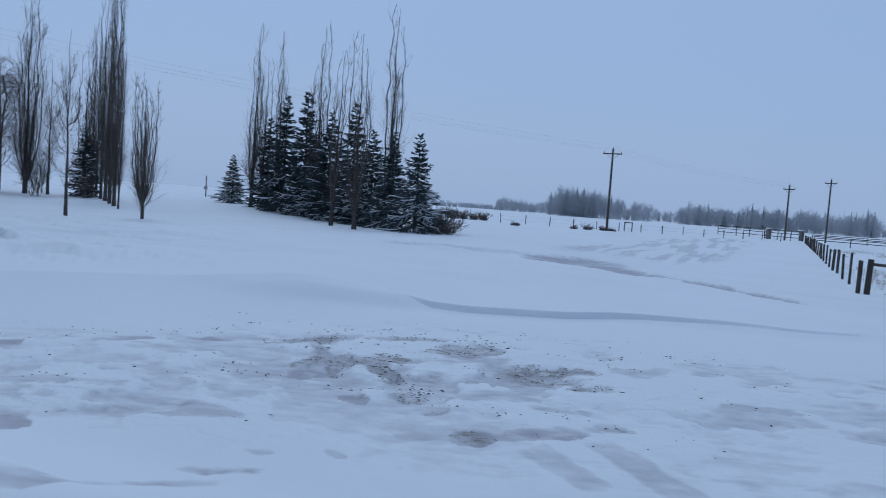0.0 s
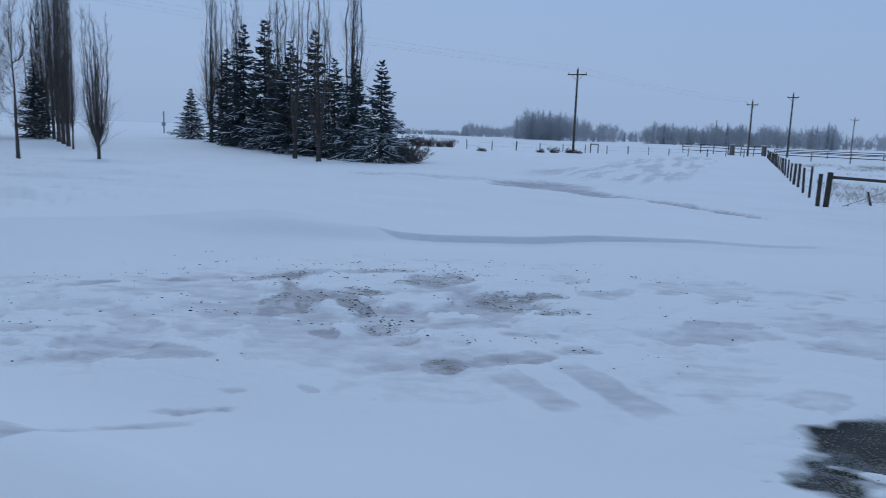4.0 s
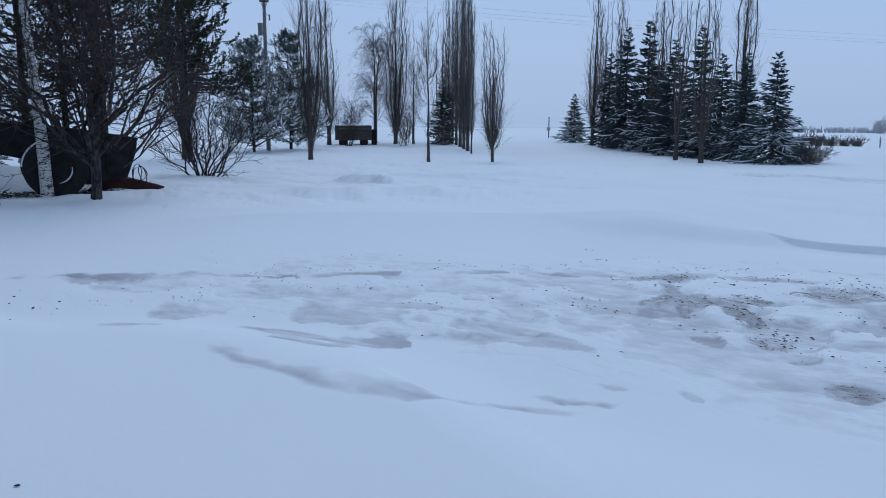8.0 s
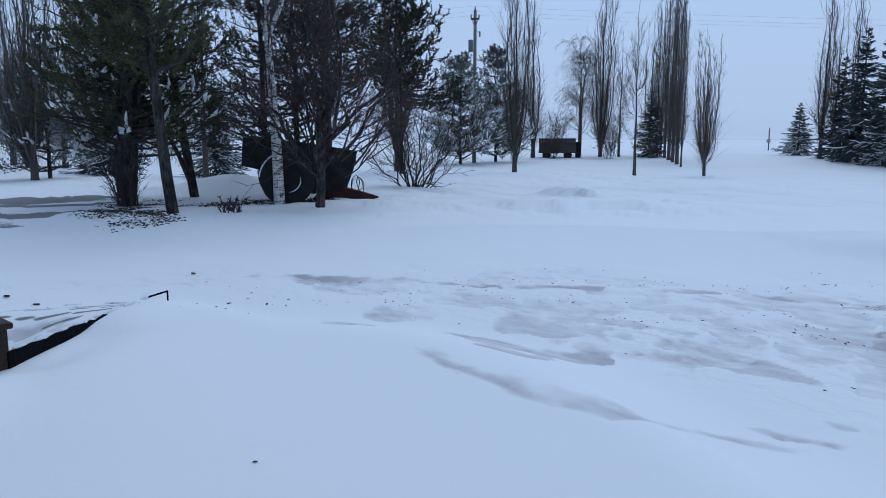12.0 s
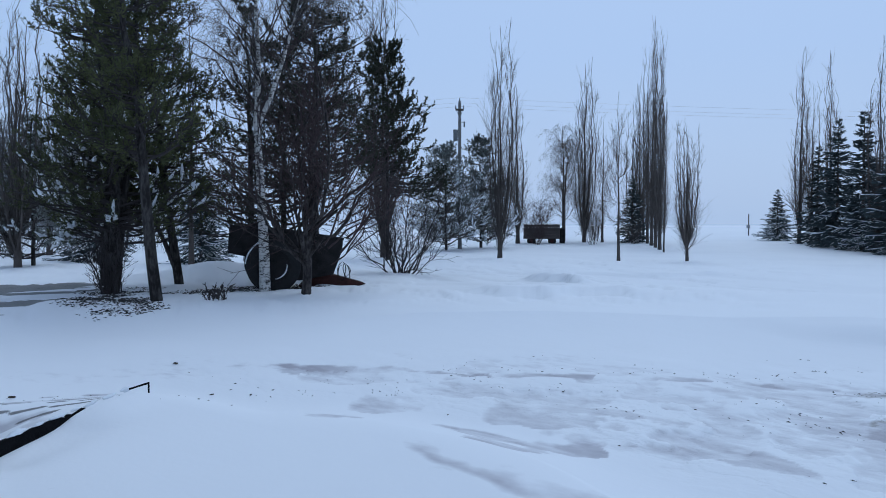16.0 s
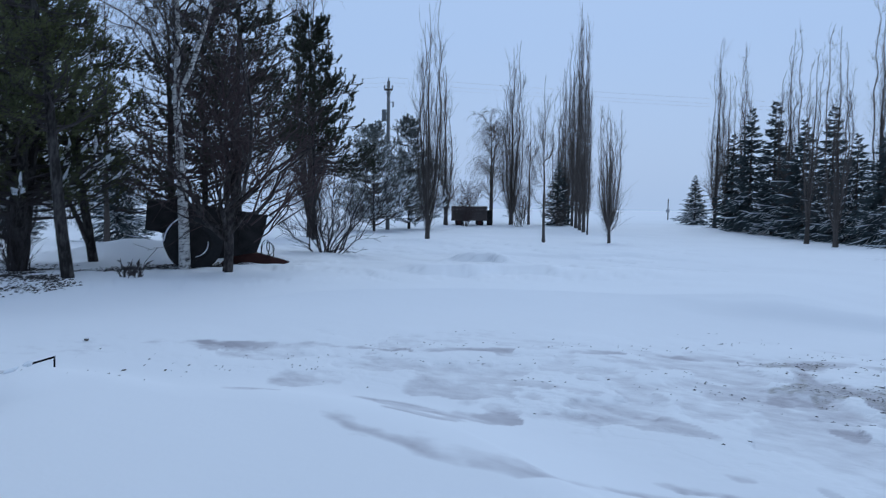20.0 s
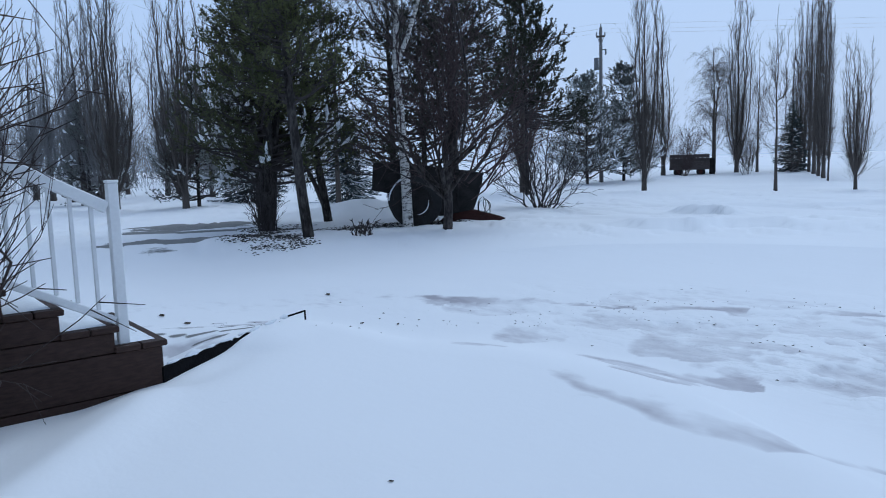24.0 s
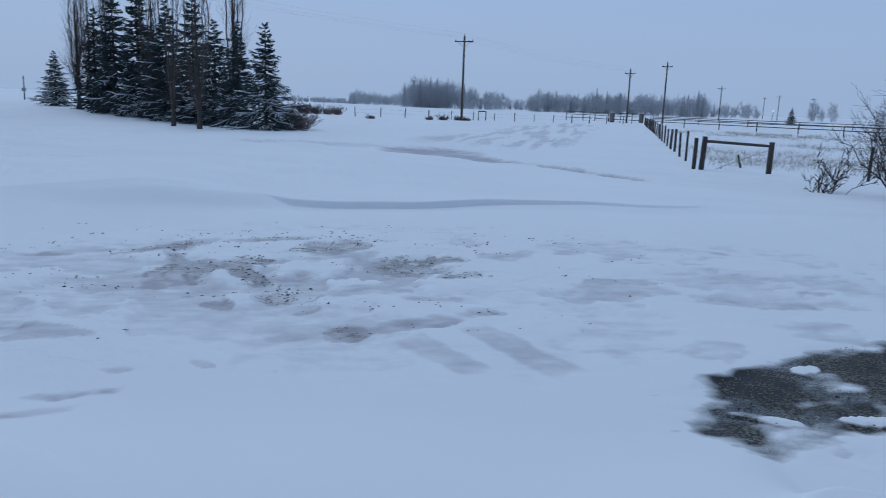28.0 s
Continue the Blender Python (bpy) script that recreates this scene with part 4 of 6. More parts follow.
def birch_meshes(seed, height=7.0, limbs_n=30, spread=0.9, weep=1.0, low=0.25, trunks=1, fine=10, taper=0.8, long=1.0, stout=0.016, fork=0.0, thin=1.0):
    """A birch: pale trunk, rising limbs and hanging whips."""
    rng = np.random.default_rng(seed)
    trunk, limb, whip = Soup(), Soup(), Soup()
    for s in range(trunks):
        n = 8
        zz = np.linspace(-0.3, height * (1 if s == 0 else 0.85), n)
        f = np.clip(zz / height, 0, 1)[:, None]
        P = np.concatenate([rng.normal(0, 0.05, 2) * height * f + rng.normal(0, 0.01 * height, (n, 2)) * f, zz[:, None]], 1)
        if s and fork:
            at, _ = on_limb(main[None], np.array([fork]))
            g = np.linspace(0, 1, n)[:, None]
            P = at + np.concatenate([rng.choice([-1, 1], 2) * 0.10 * height * g**0.8, (0.86 - fork) * height * g], 1)
            f = np.clip(P[:, 2:] / height, 0, 1)
        main = P if s == 0 else main
        trunk.tubes(P[None], (stout * height * (1 - f[:, 0]) ** taper * (0.75 if s else 1) + 0.012)[None], 8)
        h = low + (0.97 - low) * rng.uniform(0, 1, limbs_n)
        base, d = on_limb(np.repeat(P[None], limbs_n, 0), (h * height + 0.3) / (height + 0.3))
        az = rng.uniform(0, 6.283, limbs_n)
        tilt = rng.uniform(0.35, 0.95, limbs_n)
        al = np.stack([np.cos(az) * np.sin(tilt), np.sin(az) * np.sin(tilt), np.cos(tilt)], 1)
        L = height * 0.30 * spread * rng.uniform(0.5, 1.1, limbs_n) * (1.15 - 0.6 * h)
        Q = limbs(rng, base, al, L, 0, 6, 0.25, 0.03)
        Q[:, 3:, 2] -= 0.22 * weep * L[:, None] * np.array([0.2, 0.6, 1.2])[None]
        limb.tubes(Q, np.outer(0.0055 * L + 0.004, [1.4, 1.1, 0.9, 0.7, 0.5, 0.3]), 4)
        Q2 = np.repeat(Q, fine, 0)
        b2, d2 = on_limb(Q2, rng.uniform(0.15, 1.0, len(Q2)))
        a2 = fan_out(rng, d2, rng.uniform(0.3, 0.9, len(Q2)))
        l2 = np.repeat(L, fine) * rng.uniform(0.25, 0.6, len(Q2)) * long + 0.15
        T = limbs(rng, b2, a2, l2, 0, 6, min(0.97, 0.95 * weep), 0.015, -1.0)
        whip.tubes(T, np.repeat(thin * np.array([[0.0055, 0.0045, 0.004, 0.0035, 0.003, 0.002]]), len(T), 0), 3)
        T2 = np.repeat(T, 3, 0)
        b3, d3 = on_limb(T2, rng.uniform(0.2, 1.0, len(T2)))
        a3 = fan_out(rng, d3, rng.uniform(0.3, 0.8, len(T2)))
        S = limbs(rng, b3, a3, np.repeat(l2, 3) * rng.uniform(0.25, 0.5, len(T2)), 0, 3, min(0.95, 0.85 * weep), 0, -1.0)
        whip.tubes(S, np.repeat(thin * np.array([[0.004, 0.0035, 0.002]]), len(S), 0), 3)
    return trunk, limb, whip


def tree(name, parts, x, y, scale=1.0, turn=0.0, label="", category="tree", group="", sink=0.0, wide=1.0):
    """Puts a tree on the ground from ready (part name, mesh, label) rows."""
    ob = thing(name, x, y, turn, label=label, category=category, group=group, sink=sink)
    ob.scale = (scale * wide, scale * wide, scale)
    for pname, me, plabel in parts:
        if len(me.vertices):
            child(pname, me, ob, plabel, kind="" if pname == "trunk" else "stuff")
    return ob

# ---- spruces and poplars beyond the yard ----
spruce_kinds = []
for seed, rad, sn in ((1, 1.45, 0.15), (2, 1.6, 0.13), (3, 1.7, 0.18), (4, 2.2, 0.30)):
    t, c, w = spruce_meshes(seed, 7.0, rad, snow=sn)
    spruce_kinds.append([("trunk", t.mesh("trunk", BARK), ""), ("crown", c.mesh("crown", SPRUCE), "dark blue-green needle sprays"), ("snow", w.mesh("snow", TREE_SNOW), "snow lying on the branches")])
for x, y, h, k, wide in ((-17.56, 60.5, 3.9, 3, 1.1), (-13.65, 56.1, 6.8, 0, 1.0), (-11.46, 51.8, 8.0, 1, 0.95), (-9.59, 49.6, 8.2, 0, 1.0),
                         (-7.39, 46.3, 6.6, 2, 1.15), (-5.59, 43.8, 7.0, 1, 1.0), (-2.9, 39.6, 5.1, 2, 1.1), (-1.45, 37.1, 4.9, 3, 1.0),
                         (-4.3, 42.3, 5.4, 3, 1.0), (-8.6, 48.9, 5.6, 3, 0.9), (-25.35, 51.5, 5.0, 2, 1.0)):
    tree("spruce_tree", spruce_kinds[k], x, y, h / 7.0, turn=37 * x + 11 * k, wide=wide, label="blue-green spruce with snow on its lower branches", category="spruce", group="spruces by the lane")

poplar_kinds = {}
for key, seed, width, leaders, twigs, bare, shape in (("a", 11, 0.160, 10, 30, 0.04, ""), ("b", 12, 0.155, 8, 30, 0.05, ""), ("c", 13, 0.135, 7, 26, 0.08, ""), ("d", 14, 0.170, 13, 28, 0.01, ""),
                                                      ("e", 15, 0.19, 26, 20, 0.06, "vase"), ("f", 16, 0.20, 14, 32, 0.02, ""), ("g", 17, 0.19, 16, 12, 0.14, "straight"), ("h", 18, 0.15, 10, 22, 0.02, ""),
                                                      ("k", 19, 0.20, 20, 22, 0.03, "vase")):
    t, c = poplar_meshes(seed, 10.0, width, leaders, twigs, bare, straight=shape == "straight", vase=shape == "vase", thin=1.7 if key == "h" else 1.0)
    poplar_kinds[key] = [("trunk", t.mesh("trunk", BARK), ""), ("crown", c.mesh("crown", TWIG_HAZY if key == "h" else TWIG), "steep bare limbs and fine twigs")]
# far poplars of kind h, their twig colour paled for haze
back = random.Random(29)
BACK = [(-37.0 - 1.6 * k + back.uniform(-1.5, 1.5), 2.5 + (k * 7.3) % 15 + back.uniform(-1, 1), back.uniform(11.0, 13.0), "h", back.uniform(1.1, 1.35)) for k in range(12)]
ROW = [(*polar(23.95 + 0.29 * k, 45.0 + 2.8 * k), (9.0, 13.6, 14.6, 16.0, 14.4, 13.2)[k], "cbdbcb"[k], (0.5, 0.70, 0.62, 0.66, 0.62, 0.62)[k]) for k in range(6)]
for x, y, h, k, wide in ((-15.14, 57.3, 14.4, "a", 0.85), (-13.99, 55.9, 11.5, "b", 0.8), (-12.56, 54.8, 13.4, "b", 0.85), (-8.39, 47.2, 12.5, "b", 0.9),
                         (-5.97, 38.9, 9.5, "c", 1.0), (-4.46, 36.6, 9.9, "b", 1.0), (-3.49, 44.5, 13.3, "b", 0.9),
                         (-21.18, 28.87, 11.6, "f", 0.8), (-31.8, 45.7, 12.3, "a", 1.1), (-28.67, 50.1, 14.1, "f", 0.9), (-27.6, 51.0, 9.5, "g", 0.9),
                         (-15.9, 30.85, 8.0, "g", 0.8), (-25.6, 53.2, 12.4, "b", 0.8), (-26.9, 54.6, 11.4, "c", 0.9), *ROW,
                         (-13.1, 31.9, 6.2, "e", 1.0), (-26.0, 25.75, 14.4, "f", 1.0), (-31.93, 8.35, 11.5, "k", 1.0), (-29.34, 10.26, 10.5, "k", 1.1), *BACK):
    tree("poplar_tree", poplar_kinds[k], x, y, h / 10.0, turn=53 * x, wide=wide, label="tall bare columnar poplar standing in the snow", category="poplar", group="bare poplars")

# ---- poles and lines ----
def utility_pole(x, y, h, turn, arm=2.0, wood=POLE, lean=0.0):
    ob = thing("utility_pole", x, y, turn, label="weathered wooden utility pole with a crossarm", category="utility pole", group="utility poles", sink=0.2)
    ob.rotation_euler[1] = radians(lean)
    bm = bmesh.new()
    rod(bm, (0, 0, 0), (0, 0, h + 0.2), 0.14, 0.10, 10)
    part("pole", bm, wood, ob, smooth=True)
    if arm:
        bm = bmesh.new()
        box(bm, (arm, 0.1, 0.12), (0, -0.14, h - 0.35), 0.01)
        part("crossarm", bm, POLE, ob)
        for s in (-1, 1):
            bm = bmesh.new()
            rod(bm, (s * arm * 0.32, -0.14, h - 0.4), (0, -0.14, h - 1.0), 0.02, seg=6)
            part("brace", bm, METAL, ob)
    for s in (-0.46, 0.0, 0.46):
        bm = bmesh.new()
        rod(bm, (s * arm, -0.14 if s else 0, h - 0.3 if s else h + 0.2), (s * arm, -0.14 if s else 0, h - 0.08 if s else h + 0.42), 0.055, 0.035, 8)
        part("insulator", bm, METAL, ob, smooth=True)
    return ob


utility_pole(17.7, 80.2, 8.9, -20, lean=0)
utility_pole(47.0, 101.6, 7.6, -28, 1.5)
utility_pole(52.8, 101.9, 8.8, -28, 1.5)
utility_pole(109.9, 181.0, 8.8, -28)
utility_pole(170.8, 243.0, 9.0, -28)
utility_pole(226.0, 333.0, 10.5, -28)
utility_pole(225.0, 296.0, 10.0, -28)

# ---- fences on the lane side ----
def post_mesh(name, h, r, seed):
    bm = bmesh.new()
    rng = random.Random(seed)
    vs = rod(bm, (0, 0, -0.4), (0, 0, h), r * 1.05, r * 0.92, 8)
    for v in vs:
        v.co.x += rng.uniform(-0.1, 0.1) * r
        v.co.y += rng.uniform(-0.1, 0.1) * r
        v.co.z += rng.uniform(-0.02, 0.02) if v.co.z > 0 else 0
    me = bpy.data.meshes.new(name)
    bm.to_mesh(me)
    bm.free()
    me.materials.append(POST)
    return me


POSTS = [post_mesh("post", 1.0, 0.045 + 0.007 * k, k) for k in range(4)]


def line_fence(name, points, label, wires=(0.3, 0.6, 0.9), rails=(), scale=1.0, category="fence"):
    """Posts at the points, with wires or rails between them."""
    x0, y0 = points[0]
    ob = thing(name, x0, y0, z=0.0, label=label, category=category)
    rng = random.Random(len(points) + int(abs(x0)))
    feet = []
    for k, (x, y) in enumerate(points):
        z = ground_at(x, y)
        p = child("post", POSTS[k % 4], ob)
        p.location = (x - x0, y - y0, z)
        p.rotation_euler = (radians(rng.uniform(-3, 3)), radians(rng.uniform(-3, 3)), rng.uniform(0, 6))
        p.scale = (scale, scale, scale * rng.uniform(0.92, 1.08))
        feet.append((x - x0, y - y0, z))
    for h in wires:
        s = Soup()
        P = np.array([(a, b, c + h * scale) for a, b, c in feet])
        s.tubes(np.stack([P[:-1], P[1:]], 1), np.full((len(P) - 1, 2), 0.006), 3)
        child("wire", s.mesh("wire", WIRE), ob)
    for h in rails:
        for a, b in zip(feet[:-1], feet[1:]):
            bm = bmesh.new()
            rod(bm, (a[0], a[1], a[2] + h * scale), (b[0], b[1], b[2] + h * scale + rng.uniform(-0.03, 0.03)), 0.05, 0.04, 6)
            part("rail", bm, RAIL, ob)
    return ob


lane = [(12.45 + 12.8 * s, 21.7 + 27.5 * s) for s in np.arange(0.125, 2.6, 0.112)]
line_fence("wire_fence", lane, "row of short dark wooden posts with wire along a snowy lane")
field = [(43.6 + 0.98 * k, 86.7 - 2.15 * k) for k in range(0, 22, 2)]
line_fence("rail_fence", field, "grey two-rail wooden fence across the snowy field", wires=(), rails=(0.55, 0.95), scale=1.05)
field2 = [(53.0 + 3.0 * k, 106.0 - 1.7 * k) for k in range(0, 24, 2)]
line_fence("rail_fence", field2, "grey two-rail wooden fence farther across the field", wires=(), rails=(0.55, 0.95), scale=1.05)
corral = [(42.6, 114.6), (44.9, 113.2), (46.4, 112.0), (47.0, 108.0), (47.3, 104.5), (48.0, 102.0), (50.1, 102.9)]
line_fence("rail_fence", corral, "grey rail corral fence at the end of the lane", wires=(), rails=(0.35, 0.75, 1.1), scale=1.25)
west = [(6.0 + 2.8 * k, 79.0 + 1.05 * k) for k in range(0, 14)]
line_fence("wire_fence", west, "thin line of posts along a far snowy field", wires=(0.4, 0.8), scale=0.95)

brace = thing("fence_brace", 12.57, 21.51, label="dark wooden fence brace with a crossbar and a diagonal wire", category="fence brace")
dx, dy = 14.18 - 12.57, 20.37 - 21.51
for name, px, py, h, r in (("post", 0, 0, 1.04, 0.085), ("post", -0.14, 0.2, 0.98, 0.065), ("post", dx, dy, 0.96, 0.085)):
    bm = bmesh.new()
    rod(bm, (px, py, -0.3), (px + (0.05 if r > 0.08 and px == 0 else 0.01), py, h), r, r * 0.93, 10)
    part(name, bm, POST, brace, smooth=False)
bm = bmesh.new()
rod(bm, (0.02, 0, 0.90), (dx, dy, 0.84), 0.045, 0.04, 8)
part("crossbar", bm, POST, brace)
s = Soup()
s.tubes(np.array([[(dx, dy, 0.75), (0.4, -0.2, 0.05)]]), np.array([[0.008, 0.008]]), 4)
child("wire", s.mesh("wire", WIRE), brace)

# ---- far woods ----
def far_wood(name, rows, seed, label, material, conifer=0.0):
    """A distant wood: many small bare trees, each a trunk with a spray of limbs."""
    rng = np.random.default_rng(seed)
    soup, dark = Soup(), Soup()
    for az0, az1, r0, r1, h0, h1, n in rows:
        az = np.radians(rng.uniform(min(az0, az1), max(az0, az1), n))
        r = rng.uniform(r0, r1, n)
        x, y = -r * np.sin(az), r * np.cos(az)
        z = ground_height(x, y)
        h = rng.uniform(h0, h1, n) * (0.92 + 0.14 * vnoise(np.degrees(az) * 2.3, 0 * az, seed))
        base = np.stack([x, y, z - 0.3], 1)
        fir = rng.uniform(0, 1, n) < conifer
        k = 32
        B = np.repeat(base[~fir], k, 0)
        H = np.repeat(h[~fir], k)
        g = rng.normal(0, 1, (len(B), 3))
        g *= (rng.uniform(0.1, 1, (len(B), 1)) ** 0.45) / np.linalg.norm(g, axis=1, keepdims=True)
        mid = B + np.stack([g[:, 0] * 0.24 * H, g[:, 1] * 0.24 * H, (0.52 + 0.46 * g[:, 2]) * H], 1)
        d = np.stack([0.6 * g[:, 0], 0.6 * g[:, 1], 0.9 + 0 * H], 1) + rng.normal(0, 0.28, (len(B), 3))
        d *= (0.11 * H / np.linalg.norm(d, axis=1))[:, None]
        thin = np.array([[0.00024, 0.00022, 0.00012]]) * np.repeat(r[~fir], k)[:, None]
        soup.tubes(np.stack([mid - d, mid + rng.normal(0, 0.01, mid.shape), mid + d], 1), thin, 3)
        bt = base[~fir]
        top = bt + np.stack([0 * bt[:, 0], 0 * bt[:, 0], 0.55 * h[~fir]], 1)
        soup.tubes(np.stack([bt, top], 1), np.array([[0.00022, 0.0001]]) * r[~fir][:, None], 4)
        for b, hh in zip(base[fir], h[fir]):
            m = 16
            zz = np.linspace(0.04, 1, m)
            for q in range(8):
                aa = q * 0.785 + zz * 40
                rr = 0.17 * hh * (1 - zz) + 0.06
                P0 = b + np.stack([0 * zz, 0 * zz, zz * hh * 1.1], 1)
                P1 = b + np.stack([np.cos(aa) * rr, np.sin(aa) * rr, zz * hh * 1.1 - 0.07 * hh], 1)
                dark.tubes(np.stack([P0, P1], 1), np.repeat(np.array([[0.16, 0.06]]), m, 0), 3)
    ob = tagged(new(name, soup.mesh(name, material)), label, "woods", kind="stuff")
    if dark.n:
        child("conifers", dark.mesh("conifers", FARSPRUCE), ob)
    return ob


# haze over both woods is only in their pale twig colours
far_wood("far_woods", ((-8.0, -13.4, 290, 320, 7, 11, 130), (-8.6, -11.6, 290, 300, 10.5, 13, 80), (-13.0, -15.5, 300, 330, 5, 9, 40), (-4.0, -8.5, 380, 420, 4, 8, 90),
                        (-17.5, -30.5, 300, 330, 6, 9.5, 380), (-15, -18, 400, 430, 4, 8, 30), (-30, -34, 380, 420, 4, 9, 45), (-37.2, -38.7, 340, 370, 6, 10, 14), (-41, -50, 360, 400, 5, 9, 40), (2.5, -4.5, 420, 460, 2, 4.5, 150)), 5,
         "band of bare woodland along the horizon, coloured pale for haze", FARWOOD, 0.05)
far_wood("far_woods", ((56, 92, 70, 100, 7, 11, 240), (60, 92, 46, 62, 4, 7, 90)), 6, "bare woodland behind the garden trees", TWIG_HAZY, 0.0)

# ---- power line past the trees ----
pole_mid = utility_pole(*polar(39.35, 48.0), 9.55, 39, arm=0.55, wood=GREY_POLE)
bm = bmesh.new()
rod(bm, (-0.27, 0, 7.2), (-0.27, 0, 7.9), 0.15, 0.15, 14)
can = part("transformer", bm, CAN, pole_mid, "grey transformer can", smooth=False)
for zc in (7.2, 7.88):
    bm = bmesh.new()
    rod(bm, (-0.27, 0, zc), (-0.27, 0, zc + 0.05), 0.16, 0.16, 14)
    part("rim", bm, CAN, can)
for zc in (7.3, 7.7):
    bm = bmesh.new()
    box(bm, (0.3, 0.05, 0.05), (-0.12, 0, zc), 0.006)
    part("bracket", bm, CAN, can)
bm = bmesh.new()
rod(bm, (0.30, 0, 8.1), (0.30, 0, 8.45), 0.05, 0.05, 8)
part("cutout", bm, CAN, pole_mid, "small grey fuse cutout on a bracket")
bm = bmesh.new()
box(bm, (0.34, 0.04, 0.04), (0.15, 0, 8.42), 0.005)
part("bracket", bm, CAN, pole_mid)


def power_line(points, sag, seed):
    ob = thing("power_line", points[0][0], points[0][1], z=points[0][2], label="three thin power lines between the poles", category="power line")
    o = np.array(points[0])
    for a, dz in ((-0.7, 0.0), (0.0, 0.45), (0.7, 0.0)):
        s = Soup()
        for p, q in zip(points[:-1], points[1:]):
            p, q = np.array(p), np.array(q)
            d = (q - p)[:2] / np.linalg.norm((q - p)[:2])
            t = np.linspace(0, 1, 14)[:, None]
            P = p + (q - p) * t + np.array([-d[1] * a, d[0] * a, dz]) - np.array([0, 0, 1]) * (4 * sag * t * (1 - t))
            s.tubes(np.stack([P[:-1], P[1:]], 1) - o, np.full((13, 2), 0.0045), 3)
        child("wire", s.mesh("wire", WIRE), ob)


px, py = polar(39.35, 48.0)
pz = ground_at(px, py)
fx, fy = polar(80, 75)
power_line([(fx, fy, 9.2), (px, py, pz + 9.35), (17.7, 80.2, ground_at(17.7, 80.2) + 8.75), (47.0, 101.6, 7.4)], 0.5, 1)

# ---- garden trees on the drive side ----
def pine_parts(seed, h, rad, low, count, snow=0.0, lean=0.0, needles=PINE, wood=TWIG_DARK, tufts=3, trunks=1, stout=0.0125, needle=0.007, shape=0.8, boughs=()):
    t, l, c, w = pine_meshes(seed, h, rad, low, count, snow, lean, tufts, trunks, stout, needle, shape, boughs)
    return [("trunk", t.mesh("trunk", PINE_BARK), ""), ("limb_work", l.mesh("limb_work", wood), "bare-barked branches"),
            ("needles", c.mesh("needles", needles), "bundles of green needles"), ("snow", w.mesh("snow", TREE_SNOW), "snow lying on the branches")]


# paler grey-green needles for the pines farther off
PINE_FAR = mat("pale_green_pine_needles", (0.15, 0.18, 0.16), 0.85, vary=0.4, scale=1.0, bump=0, rnd=0.15, second=(0.27, 0.29, 0.28))
PINE_DARK = mat("dark_pine_needles", (0.026, 0.034, 0.022), 0.85, vary=0.4, scale=1.5, bump=0, second=(0.045, 0.05, 0.026))
NEAR_PINES = (
    (101, 65.0, 18.6, 9.0, 2.0, 0.19, 225, 0.10, 0.03, PINE, 4, 3, "tall green pine with clustered dark trunks on mulch"),
    (102, 62.0, 15.3, 8.4, 1.45, 0.29, 105, 0.0, -0.085, PINE, 4, 1, "slim pine with a bare straight lower trunk"),
    (103, 60.4, 20.3, 8.8, 1.9, 0.24, 130, 0.0, -0.10, PINE, 4, 1, "leaning pine with a dark forked trunk"),
    (104, 50.6, 21.0, 8.2, 2.2, 0.30, 140, 0.0, 0.0, PINE_DARK, 4, 1, "dense dark pine beside the old cart"),
    (105, 53.0, 22.0, 7.2, 2.2, 0.16, 100, 0.0, 0.0, PINE_DARK, 4, 1, "dark pine behind the birch"),
    (114, 45.0, 34.0, 9.8, 2.4, 0.38, 130, 0.0, 0.0, PINE_DARK, 6, 1, "dark pine with upturned branch tips behind the cherry"),
    (113, 55.4, 24.5, 8.4, 2.1, 0.12, 80, 0.0, 0.0, PINE_DARK, 4, 1, "dark pine behind the old cart"),
    (109, 65.5, 20.9, 6.4, 2.4, 0.17, 150, 0.34, 0.0, PINE, 4, 1, "spreading pine with snow-laden branches"),
)
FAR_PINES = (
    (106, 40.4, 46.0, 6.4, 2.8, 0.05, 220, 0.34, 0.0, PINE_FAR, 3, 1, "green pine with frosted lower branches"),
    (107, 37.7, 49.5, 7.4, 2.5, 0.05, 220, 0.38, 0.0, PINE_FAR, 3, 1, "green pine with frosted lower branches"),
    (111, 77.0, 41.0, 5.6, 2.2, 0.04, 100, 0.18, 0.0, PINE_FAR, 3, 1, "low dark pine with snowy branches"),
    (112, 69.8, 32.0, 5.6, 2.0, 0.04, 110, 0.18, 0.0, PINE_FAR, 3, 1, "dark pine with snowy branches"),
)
BOUGHS = {
    114: tuple((0.315 + 0.006 * k, -0.45 + 0.08 * k, 2.35 + 0.15 * (k % 3), -0.20 + 0.06 * (k % 4)) for k in range(12)) + ((0.66, 0.1, 2.0, 0.25), (0.58, -0.2, 2.0, 0.2)),
    104: ((0.83, 0.2, 1.5, 0.4), (0.74, -0.1, 1.7, 0.3)),
    103: ((0.03, 3.14, 4.0, 1.15),),
}
for seed, az, r, h, rad, low, count, snow, lean, needles, tufts, trunks, label in NEAR_PINES + FAR_PINES:
    x, y = polar(az, r)
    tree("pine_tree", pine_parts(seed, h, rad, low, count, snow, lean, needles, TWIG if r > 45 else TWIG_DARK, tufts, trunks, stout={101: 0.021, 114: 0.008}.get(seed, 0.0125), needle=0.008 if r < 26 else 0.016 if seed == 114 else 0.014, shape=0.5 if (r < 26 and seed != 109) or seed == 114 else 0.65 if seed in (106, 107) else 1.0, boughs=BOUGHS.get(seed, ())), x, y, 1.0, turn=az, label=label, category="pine")

